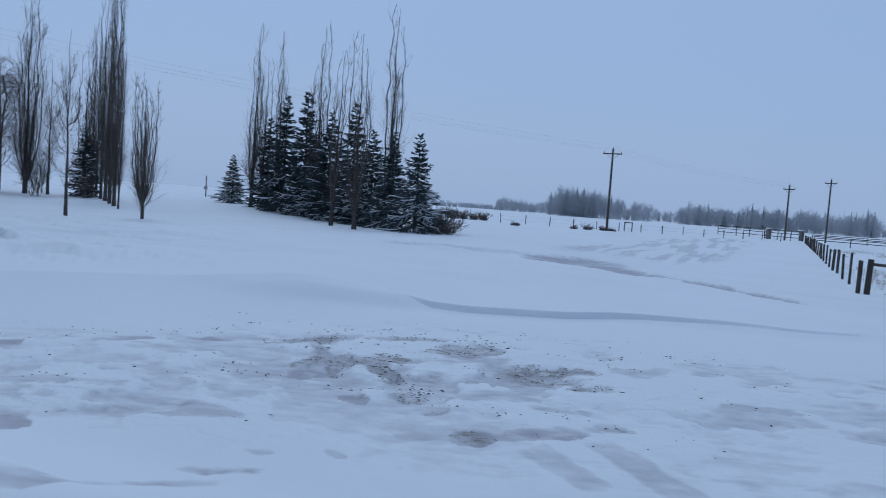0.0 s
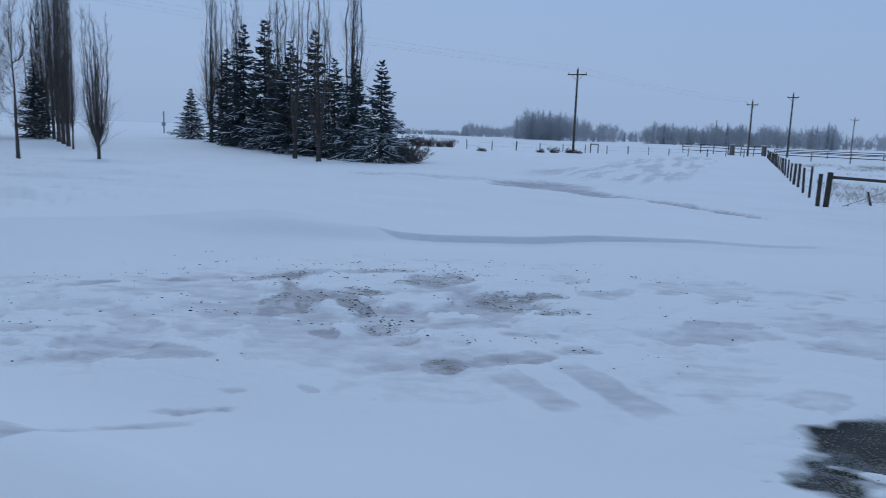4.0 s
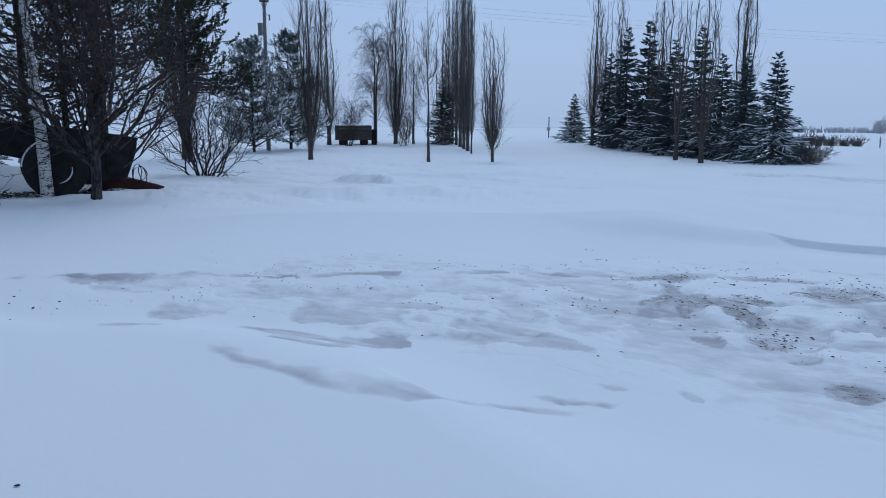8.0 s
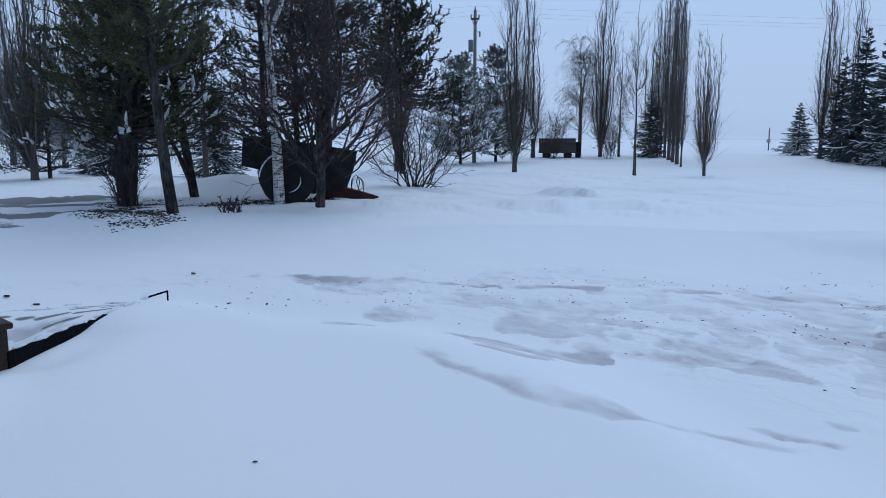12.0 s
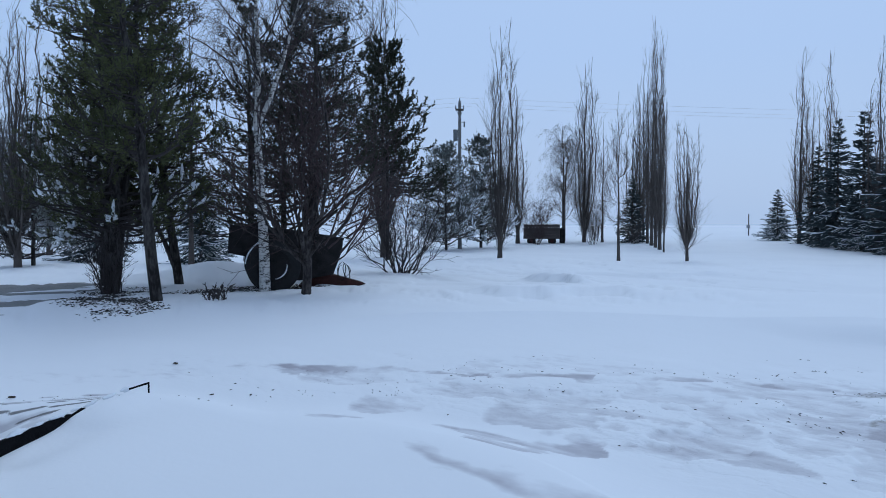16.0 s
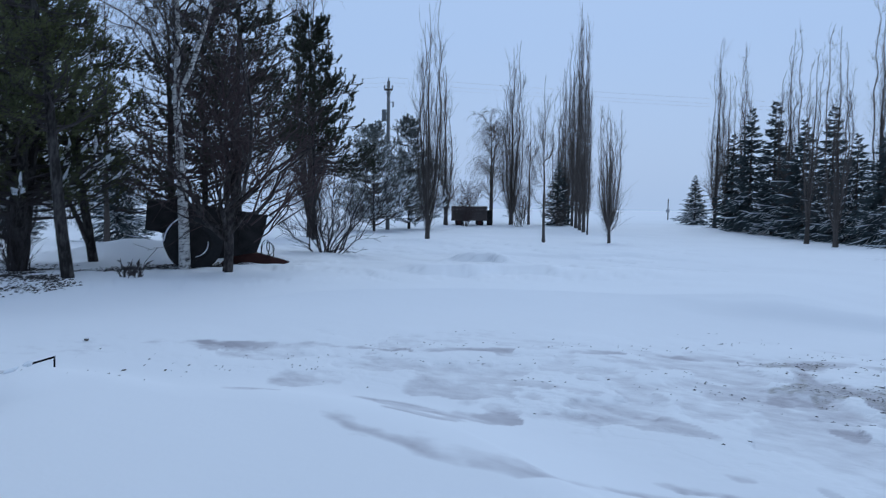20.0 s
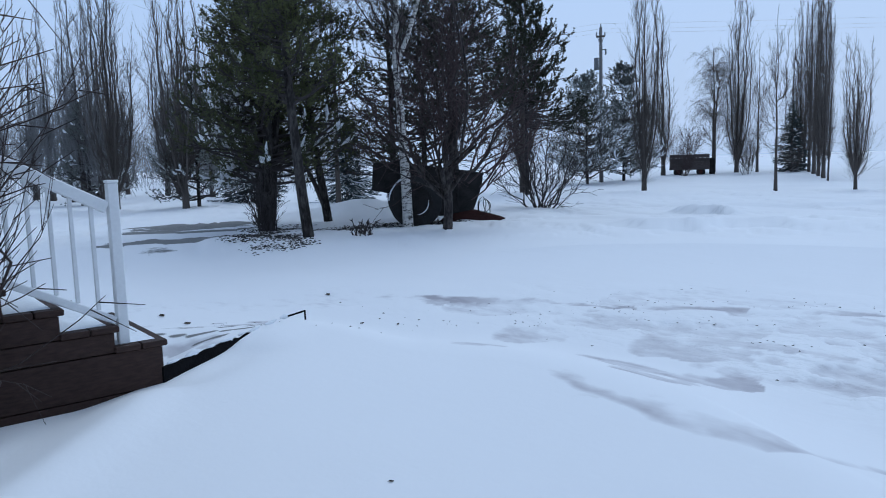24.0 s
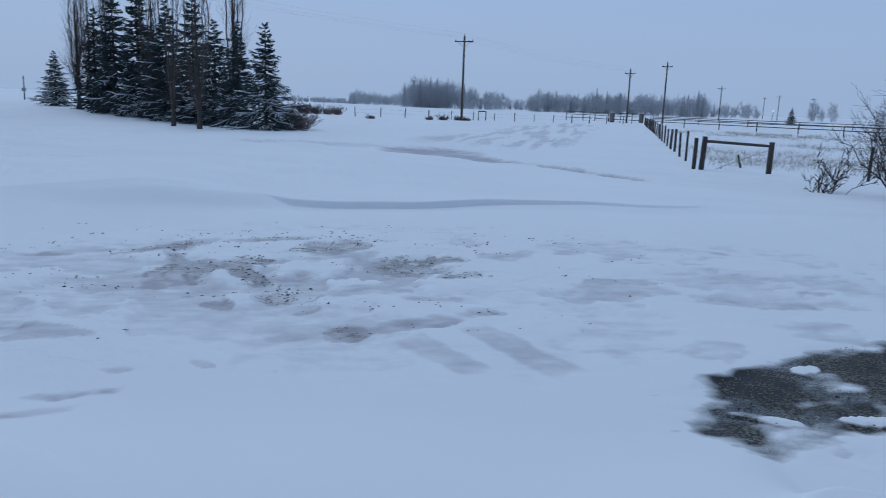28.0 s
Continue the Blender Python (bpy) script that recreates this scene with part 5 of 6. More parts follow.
x, y = polar(58.9, 31.0)
tree("spruce_tree", spruce_kinds[3], x, y, 4.2 / 7, label="young blue spruce under snow behind the cart", category="spruce")
x, y = polar(66.0, 36.0)
tree("spruce_tree", spruce_kinds[3], x, y, 5.0 / 7, label="snowy spruce among bare poplars", category="spruce")
x, y = polar(59.6, 27.0)
t, c = poplar_meshes(31, 9.0, 0.10, 4, 22, 0.3)
tree("poplar_tree", [("trunk", t.mesh("trunk", BARK), ""), ("crown", c.mesh("crown", TWIG_DARK), "")], x, y, label="bare poplar with a dark straight trunk", category="poplar")

t, l, w = birch_meshes(41, 9.6, 40, 1.15, 0.95, 0.36, 2, 15, 1.25, 1.35, 0.0130, 0.42)
x, y = polar(54.4, 17.8)
tree("birch_tree", [("trunk", t.mesh("trunk", BIRCH), "white bark with dark marks"), ("limb_work", l.mesh("limb_work", TWIG_DARK), ""), ("twig_work", w.mesh("twig_work", TWIG), "fine hanging twigs")], x, y,
     label="white-barked birch with fine hanging twigs beside the cart", category="birch")
t, l, w = birch_meshes(42, 9.1, 44, 1.05, 0.9, 0.2, 2, 14, 1.4, 1.2)
tree("birch_tree", [("trunk", t.mesh("trunk", BARK), ""), ("limb_work", l.mesh("limb_work", TWIG), ""), ("twig_work", w.mesh("twig_work", TWIG), "")], -31.2, 51.3,
     label="bare weeping birch beyond the poplars", category="birch")
t, l, w = birch_meshes(43, 5.0, 10, 1.75, 1.2, 0.26, 3, 24, 1.7, 0.9, 0.0105, 0.13, 0.62)
tree("birch_tree", [("trunk", t.mesh("trunk", BIRCH), "white bark with dark marks"), ("limb_work", l.mesh("limb_work", TWIG_DARK), ""), ("twig_work", w.mesh("twig_work", TWIG), "long hanging twigs")], 13.8, 12.55,
     label="weeping birch with arching bare twigs in the snow", category="birch")


def cherry_tree():
    """A short trunk under a broad dark crown of crossing twigs with dry leaves."""
    rng = np.random.default_rng(51)
    trunk, twig, leaf = Soup(), Soup(), Soup()
    zz = np.linspace(-0.3, 0.95, 6)
    trunk.tubes(np.stack([0.03 * np.sin(zz * 3), 0.02 * zz, zz], 1)[None], np.array([[0.14, 0.115, 0.098, 0.092, 0.10, 0.085]]), 9)
    n = 24
    az = rng.uniform(0, 6.283, n)
    tilt = np.where(np.arange(n) % 5 < 3, rng.uniform(0.05, 0.50, n), rng.uniform(0.5, 1.2, n))
    al = np.stack([np.cos(az) * np.sin(tilt), np.sin(az) * np.sin(tilt), np.cos(tilt)], 1)
    base = np.stack([np.cos(az) * 0.05, np.sin(az) * 0.05, rng.uniform(0.6, 0.95, n)], 1)
    L = rng.uniform(3.0, 5.0, n) * (1.02 - 0.30 * tilt)
    Q = limbs(rng, base, al, L, 0, 7, 0.30, 0.033)
    trunk.tubes(Q, np.outer(rng.uniform(0.020, 0.055, n), np.linspace(1, 0.2, 7)), 6)
    Q2 = np.repeat(Q, 13, 0)
    b2, d2 = on_limb(Q2, rng.uniform(0.24, 0.98, len(Q2)))
    a2 = fan_out(rng, d2, rng.uniform(0.4, 1.1, len(Q2)))
    T = limbs(rng, b2, a2, rng.uniform(0.5, 1.5, len(Q2)), 0, 4, 0.15, 0.04)
    twig.tubes(T, np.repeat(np.array([[0.011, 0.008, 0.006, 0.003]]), len(T), 0), 3)
    T2 = np.repeat(T, 6, 0)
    b3, d3 = on_limb(T2, rng.uniform(0.1, 1.0, len(T2)))
    a3 = fan_out(rng, d3, rng.uniform(0.4, 1.1, len(T2)))
    S = limbs(rng, b3, a3, rng.uniform(0.15, 0.55, len(T2)), 0, 3, 0.1, 0.04)
    twig.tubes(S, np.repeat(np.array([[0.005, 0.004, 0.0022]]), len(S), 0), 3)
    pick = S[(rng.uniform(0, 1, len(S)) < 0.5) & (vnoise(S[:, 0, 0] * 1.6 + 7, S[:, 0, 2] * 1.6, 3) > 0.25)]
    tuft(rng, leaf, pick[:, 2], fan_out(rng, pick[:, 2] - pick[:, 0] + 1e-6, np.full(len(pick), 0.4)) * 1.0, np.full(len(pick), 0.09), 2, 0.025)
    # low arching suckers on the lane side
    m = 18
    az = rng.uniform(-1.2, 1.6, m)
    tilt = rng.uniform(0.7, 1.35, m)
    al = np.stack([np.cos(az) * np.sin(tilt), np.sin(az) * np.sin(tilt), np.cos(tilt)], 1)
    Q = limbs(rng, np.stack([0.6 + rng.uniform(-0.3, 0.5, m), rng.uniform(-0.3, 0.5, m), rng.uniform(0.6, 2.2, m)], 1), al, rng.uniform(1.2, 2.8, m), 0, 6, 0.5, 0.03)
    twig.tubes(Q, np.outer(rng.uniform(0.014, 0.030, m), np.linspace(1, 0.25, 6)), 5)
    Q2 = np.repeat(Q, 6, 0)
    b2, d2 = on_limb(Q2, rng.uniform(0.3, 0.97, len(Q2)))
    T = limbs(rng, b2, fan_out(rng, d2, rng.uniform(0.3, 0.9, len(Q2))), rng.uniform(0.2, 0.7, len(Q2)), 0, 3, 0.2, 0.04)
    twig.tubes(T, np.repeat(np.array([[0.008, 0.006, 0.003]]), len(T), 0), 3)
    return [("trunk", trunk.mesh("trunk", CHERRY_BARK), "dark fissured trunk and stems"), ("twig_work", twig.mesh("twig_work", TWIG_RED), "dense dark reddish twigs"), ("leaves", leaf.mesh("leaves", DEADLEAF), "dry dark leaves still hanging")]


x, y = polar(51.4, 15.9)
tree("cherry_tree", cherry_tree(), x, y, turn=50, label="ornamental cherry with a short trunk and dense dark red twigs", category="tree")


def shrub(name, seed, x, y, h, stems, spread, label, fine=7, arch=0.35, material=TWIG_DARK, group="", wide=1.0, stout=0.0045, thick=1.0, bole=0.0, crook=0.022):
    s, t = shrub_meshes(seed, h, stems, spread, fine, arch, stout, thick, bole, crook)
    ob = thing(name, x, y, label=label, category="shrub", group=group)
    ob.scale = (wide, wide, 1)
    child("stem_work", s.mesh("stem_work", material), ob, kind="stuff")
    child("twig_work", t.mesh("twig_work", material), ob, kind="stuff")
    return ob


x, y = polar(44.0, 24.2)
shrub("bare_shrub", 61, x, y, 3.2, 22, 0.9, "bare shrub of arching dark stems in the snow", 12, 0.12, TWIG_DARK, wide=1.15, stout=0.0066, thick=1.35, crook=0.029)
shrub("bare_shrub", 62, 13.04, 14.26, 1.95, 30, 0.95, "bare vase-shaped shrub on a short trunk by the field fence", 12, 0.32, stout=0.0068, thick=0.85, bole=0.35)
shrub("bare_shrub", 63, 14.1, 13.75, 2.7, 15, 0.55, "bare many-stemmed shrub beside the weeping birch", 12, 0.2, stout=0.0075, thick=0.85)
shrub("rose_bush", 64, 12.16, 15.41, 1.25, 10, 0.95, "low thorny bush with dark dry hips", 6, 0.15, stout=0.009, thick=1.8)
rng = np.random.default_rng(164)
rose = [o for o in scene.objects if o.name == "rose_bush"][0]
twigs = [o for o in rose.children if o.name.startswith("twig_work")][0]
verts = np.zeros(len(twigs.data.vertices) * 3)
twigs.data.vertices.foreach_get("co", verts)
hips = Soup()
for at in rng.permutation(verts.reshape(-1, 3))[:46]:
    P = at + np.linspace(-0.016, 0.016, 5)[:, None] * np.array([0.2, 0.1, 1.0])
    hips.tubes(P[None], np.array([[0.004, 0.013, 0.016, 0.013, 0.004]]), 6)
child("hips", hips.mesh("hips", DEADLEAF), rose, "dark dry hips", kind="stuff")
shrub("bare_shrub", 65, -29.75, 45.2, 3.3, 16, 0.6, "bare shrub in front of the old wagon", 9, 0.3, TWIG_RED, thick=1.6)
for bx, by, bh in ((-26.5, 47.5, 2.6), (-24.6, 50.4, 2.2), (-29.0, 52.5, 2.8)):
    shrub("bare_shrub", 71, bx, by, bh, 14, 0.6, "bare grey-brown bush among the far poplars", 9, 0.3, TWIG, "bushes among the poplars", thick=1.5)
shrub("bare_shrub", 66, -34.5, 52.5, 3.2, 16, 0.6, "bare shrub among the far trees", 8, 0.3, TWIG)
shrub("stub_shrub", 67, -12.6, 7.82, 0.62, 15, 0.75, "small dead twig clump poking out of the snow", 4, 0.2, stout=0.012, thick=2.2)
shrub("stair_shrub", 68, -4.66, 0.30, 3.5, 24, 0.09, "tall upright bare brown shrub beside the steps", 9, 0.6, TWIG_BROWN, wide=0.6, stout=0.0040, thick=1.0, crook=0.033)
x, y = polar(64.9, 18.1)
shrub("bare_shrub", 69, x, y, 1.9, 22, 0.55, "bare shoots round the foot of the pine", 6, 0.25, stout=0.011)
HEDGE = mat("rust_brown_twigs", (0.12, 0.092, 0.086), 0.95, vary=0.3, scale=1, bump=0)
for k, (x, y, h) in enumerate(((-0.2, 37.9, 1.5), (0.15, 38.6, 1.2), (0.2, 82.5, 1.3), (1.2, 82.6, 1.3), (2.2, 82.9, 1.2), (3.2, 83.1, 1.1), (4.4, 83.4, 1.1), (6.9, 70.8, 0.6), (13.5, 76.5, 0.6), (15.0, 77.4, 0.8), (17.2, 79.4, 0.7), (18.2, 79.6, 0.6))):
    shrub("low_shrub", 80 + k % 4, x, y, h, 34, 0.8, "low rust-brown bare shrub in the snow", 7, 0.3, HEDGE, "low shrubs along the field", 1.25, 0.009, 2.0 if y > 60 else 1.4)


# ---- the old cart and the wagon ----
def prism(bm, profile, half):
    """A side profile (s, z) drawn out to both sides by half."""
    a = [bm.verts.new((s, -half, z)) for s, z in profile]
    b = [bm.verts.new((s, half, z)) for s, z in profile]
    n = len(a)
    for k in range(n):
        bm.faces.new((a[k], a[(k + 1) % n], b[(k + 1) % n], b[k]))
    bm.faces.new(a[::-1])
    bm.faces.new(b)
    bmesh.ops.recalc_face_normals(bm, faces=bm.faces)


def ring(bm, centre, r_in, r_out, width, seg=40):
    """A ring on the y axis with rounded outer edges."""
    prof = [(r_in, -width / 2), (r_out - 0.02, -width / 2), (r_out, -width / 2 + 0.025), (r_out, width / 2 - 0.025), (r_out - 0.02, width / 2), (r_in, width / 2)]
    loops = []
    for k in range(seg):
        a = 2 * math.pi * k / seg
        loops.append([bm.verts.new((centre[0] + p * math.cos(a), centre[1] + q, centre[2] + p * math.sin(a))) for p, q in prof])
    for k in range(seg):
        A, B = loops[k], loops[(k + 1) % seg]
        for j in range(len(prof)):
            bm.faces.new((A[j], A[(j + 1) % len(prof)], B[(j + 1) % len(prof)], B[j]))
    bmesh.ops.recalc_face_normals(bm, faces=bm.faces)


cx, cy = polar(57.1, 18.9)
cart = thing("farm_cart", cx, cy, 57, label="old black tipped farm cart with a big wheel, half drifted in", category="cart", z=0.30)
bm = bmesh.new()
prism(bm, [(0.05, 1.55), (1.3, 1.45), (2.75, 1.22), (2.72, 0.95), (2.5, 0.36), (1.65, 0.22), (0.75, 0.75), (0.0, 0.92)], 0.7)
bmesh.ops.bevel(bm, geom=list(bm.edges), offset=0.015, segments=1, affect="EDGES")
body = part("body", bm, BLACK, cart, "black sheet-metal body")
for s0, z0, s1, z1 in ((0.06, 1.56, 1.3, 1.46), (1.3, 1.46, 2.76, 1.23)):
    for side in (-0.71, 0.71):
        bm = bmesh.new()
        rod(bm, (s0, side, z0), (s1, side, z1), 0.035, seg=8)
        part("rim_bar", bm, BLACK, cart)
for s0 in (0.7, 1.4, 2.1):
    bm = bmesh.new()
    box(bm, (0.06, 0.03, 0.75), (s0, -0.715, 1.05 - 0.09 * s0), 0.006)
    part("rib", bm, BLACK, cart)
bm = bmesh.new()
box(bm, (0.42, 1.3, 0.16), (0.75, 0, 1.56), 0.02)
part("hopper_lid", bm, BLACK, cart)
for side in (-0.86, 0.86):
    bm = bmesh.new()
    ring(bm, (1.05, side, 0.60), 0.40, 0.64, 0.2)
    wheel = part("wheel", bm, RUBBER, cart, "big black tyre", smooth=False)
    bm = bmesh.new()
    ring(bm, (1.05, side * 1.06, 0.60), 0.295, 0.335, 0.09, 32)
    part("rim", bm, BLACK, wheel)
    s = Soup()
    a = np.linspace(radians(-85), radians(8), 12)
    P = np.stack([1.05 + 0.31 * np.cos(a), 0 * a + side * 1.115, 0.60 + 0.31 * np.sin(a)], 1)
    s.tubes(P[None], (0.004 + 0.014 * np.sin(np.linspace(0.2, 2.9, 12)))[None], 6)
    child("rim_snow", s.mesh("rim_snow", TREE_SNOW), wheel, "snow caught in the wheel rim")
    bm = bmesh.new()
    rod(bm, (1.05, side - 0.09, 0.60), (1.05, side + 0.09, 0.60), 0.40, 0.38, 28)
    part("disc", bm, BLACK, wheel)
    bm = bmesh.new()
    rod(bm, (1.05, side - 0.14, 0.60), (1.05, side + 0.14, 0.60), 0.09, 0.07, 14)
    part("hub", bm, BLACK, wheel)
    s = Soup()
    a = np.linspace(radians(105), radians(175), 10)
    P = np.stack([1.05 + 0.645 * np.cos(a), 0 * a + side, 0.60 + 0.645 * np.sin(a)], 1)
    s.tubes(np.stack([P[:-1], P[1:]], 1), np.full((9, 2), 0.035), 6)
    child("snow", s.mesh("snow", TREE_SNOW), wheel, "snow caught on the tread")
bm = bmesh.new()
rod(bm, (1.05, -0.9, 0.60), (1.05, 0.9, 0.60), 0.05, seg=10)
part("axle", bm, BLACK, cart)
bm = bmesh.new()
prism(bm, [(2.05, 0.33), (2.6, 0.32), (3.35, 0.10), (3.3, 0.05), (2.4, -0.06), (1.7, -0.04)], 0.42)
part("drawbar_pan", bm, RUST, cart, "rust-red sheet pan at the drawbar")
for s0, wide, tall, tip in ((2.74, 0.10, 0.24, 0.1), (2.86, 0.07, 0.20, -0.25), (2.80, 0.15, 0.17, 0.5)):
    a = np.linspace(0, 2 * math.pi, 21)
    u, v = wide * np.cos(a) * (1 + 0.15 * np.sin(3 * a)), tall * np.sin(a)
    s = Soup()
    P = np.stack([s0 + u * math.cos(tip) + v * math.sin(tip), -0.45 + 0.06 * np.sin(2 * a), 0.42 + v * math.cos(tip) - u * math.sin(tip)], 1)
    s.tubes(P[None], np.full((1, 21), 0.011), 6)
    child("hoop", s.mesh("hoop", BLACK), cart, "bent loop of black wire")

wx, wy = polar(33.0, 56.5)
wagon = thing("wooden_wagon", wx, wy, 33, sink=0.08, label="old dark red-brown wooden wagon box with snow on its rim", category="wagon")
WAGON = mat("faded_red_brown_boards", (0.085, 0.070, 0.066), 0.9, vary=0.4, scale=3, bump_scale=30, stretch=(0.3, 1, 1), bump=0.5)
for j in range(4):
    for side in (-0.8, 0.8):
        bm = bmesh.new()
        box(bm, (2.9, 0.05, 0.24), (0, side, 0.62 + 0.25 * j), 0.012)
        part("board", bm, WAGON, wagon)
    for s in (-1.45, 1.45):
        bm = bmesh.new()
        box(bm, (0.05, 1.55, 0.24), (s, 0, 0.62 + 0.25 * j), 0.012)
        part("board", bm, WAGON, wagon)
for s in (-1.2, 0.0, 1.2):
    bm = bmesh.new()
    box(bm, (0.08, 0.06, 1.1), (s, -0.86, 0.98), 0.01)
    part("stake", bm, WAGON, wagon)
bm = bmesh.new()
box(bm, (3.0, 1.7, 0.1), (0, 0, 0.46), 0.015)
part("bed", bm, WAGON, wagon)
for side in (-0.81, 0.81):
    bm = bmesh.new()
    box(bm, (2.85, 0.09, 0.05), (0, side, 1.52), 0.02)
    part("snow", bm, TREE_SNOW, wagon, "line of snow on the top board")
for s in (-0.85, 0.85):
    for side in (-0.7, 0.7):
        bm = bmesh.new()
        ring(bm, (s, side, 0.26), 0.16, 0.33, 0.16, 24)
        w = part("wheel", bm, RUBBER, wagon)
        bm = bmesh.new()
        rod(bm, (s, side - 0.06, 0.26), (s, side + 0.06, 0.26), 0.16, seg=16)
        part("rim", bm, RUST, w)
bm = bmesh.new()
box(bm, (0.42, 0.9, 1.2), (1.68, 0, 0.62), 0.05)
part("feed_bin", bm, BLACK, wagon, "dark bin on the hitch end")
wagon.scale = (0.92, 0.92, 1.0)

# ---- road marker on the rise ----
mk = thing("road_marker", -22.7, 69.6, label="thin grey road marker post with a small plate", category="marker post")
bm = bmesh.new()
rod(bm, (0, 0, -0.3), (0, 0, 2.0), 0.06, 0.05, 8)
part("post", bm, RAIL, mk)
bm = bmesh.new()
box(bm, (0.34, 0.05, 0.3), (0, -0.07, 0.85), 0.01)
part("plate", bm, METAL, mk)

# ---- field beyond the fence ----
def dry_grass():
    rng = np.random.default_rng(7)
    s = Soup()
    n = 2600
    az = np.radians(rng.uniform(-47, -27.5, n))
    r = rng.uniform(27, 80, n) ** 1.0
    x, y = -r * np.sin(az), r * np.cos(az)
    ok = (x - 12.6) * 27.5 - (y - 21.6) * 12.8 > 30
    x, y, r = x[ok], y[ok], r[ok]
    keep = fbm(x * 0.16, y * 0.16, 4, 9) + rng.normal(0, 0.25, len(x)) > 0.2
    x, y, r = x[keep], y[keep], r[keep]
    z = ground_height(x, y)
    k = 9
    B = np.repeat(np.stack([x, y, z], 1), k, 0) + rng.normal(0, 1, (len(x) * k, 3)) * [0.30, 0.30, 0]
    a = rng.uniform(0, 6.283, len(B))
    h = 0.04 + 0.22 * rng.uniform(0, 1, len(B)) ** 2
    tip = B + np.stack([np.cos(a) * 0.8 * h, np.sin(a) * 0.8 * h, h], 1)
    s.tubes(np.stack([B - [0, 0, 0.05], tip], 1), np.repeat(np.array([[0.005, 0.0025]]), len(B), 0) * (0.4 + np.repeat(r, k) / 50)[:, None], 3)
    return s.mesh("dry_grass", GRASS)


tagged(new("dry_grass", dry_grass()), "straw-coloured dead grass poking through field snow", "grass", kind="stuff")
for bx, by in ((46.2, 104.9), (52.2, 107.6)):
    b = thing("gate_pillar", bx, by, 20, label="stout weathered timber pillar at the corral", category="pillar", group="corral pillars")
    bm = bmesh.new()
    box(bm, (0.55, 0.55, 1.5), (0, 0, 0.70), 0.05)
    part("trunk", bm, BALE, b)
    bm = bmesh.new()
    box(bm, (0.6, 0.6, 0.10), (0, 0, 1.49), 0.04)
    part("cap", bm, TREE_SNOW, b, "cap of snow")
goal = thing("post_frame", 20.84, 85.2, -14, label="low dark wooden frame of two posts and a lintel", category="frame")
for s in (0.0, 0.85):
    bm = bmesh.new()
    rod(bm, (s, 0, -0.2), (s, 0, 0.98), 0.06, seg=8)
    part("post", bm, POST, goal)
bm = bmesh.new()
box(bm, (0.97, 0.1, 0.1), (0.42, 0, 1.02), 0.01)
part("lintel", bm, POST, goal)
stake = thing("leaning_stake", 14.53, 22.37, 20, label="short dark stake leaning in the snow by the brace", category="stake")
bm = bmesh.new()
rod(bm, (0.03, 0, -0.1), (-0.2, 0, 0.42), 0.04, 0.03, 8)
part("shaft", bm, POST, stake)
shrub("stub_shrub", 70, 13.7, 22.26, 0.32, 8, 0.8, "dark dead weed clump by the fence brace", 4, 0.2, thick=1.6)
lone = thing("fence_post", 16.5, 18.96, label="lone dark fence post between the shrubs", category="post")
child("post", POSTS[0], lone)
x, y = 108.6, 149.5
tree("spruce_tree", spruce_kinds[3], x, y, 3.7 / 7, label="small lone spruce in the far field", category="spruce")

LAMP = bpy.data.materials.new("far_yard_lamp")
LAMP.use_nodes = True
LAMP.node_tree.nodes["Principled BSDF"].inputs["Emission Color"].default_value = (1.0, 0.97, 0.9, 1)
LAMP.node_tree.nodes["Principled BSDF"].inputs["Emission Strength"].default_value = 3.0
lx, ly = polar(-34.8, 285.0)
yard_lamp = thing("yard_lamp", lx, ly, label="far yard lamp glowing on a thin pole", category="yard lamp")
bm = bmesh.new()
rod(bm, (0, 0, -0.3), (0, 0, 3.3), 0.09, 0.07, 8)
part("pole", bm, POLE, yard_lamp)
bm = bmesh.new()
bmesh.ops.create_uvsphere(bm, u_segments=12, v_segments=8, radius=0.14, matrix=Matrix.Translation((0, 0, 3.4)))
part("bulb", bm, LAMP, yard_lamp, "glowing white bulb", smooth=True)

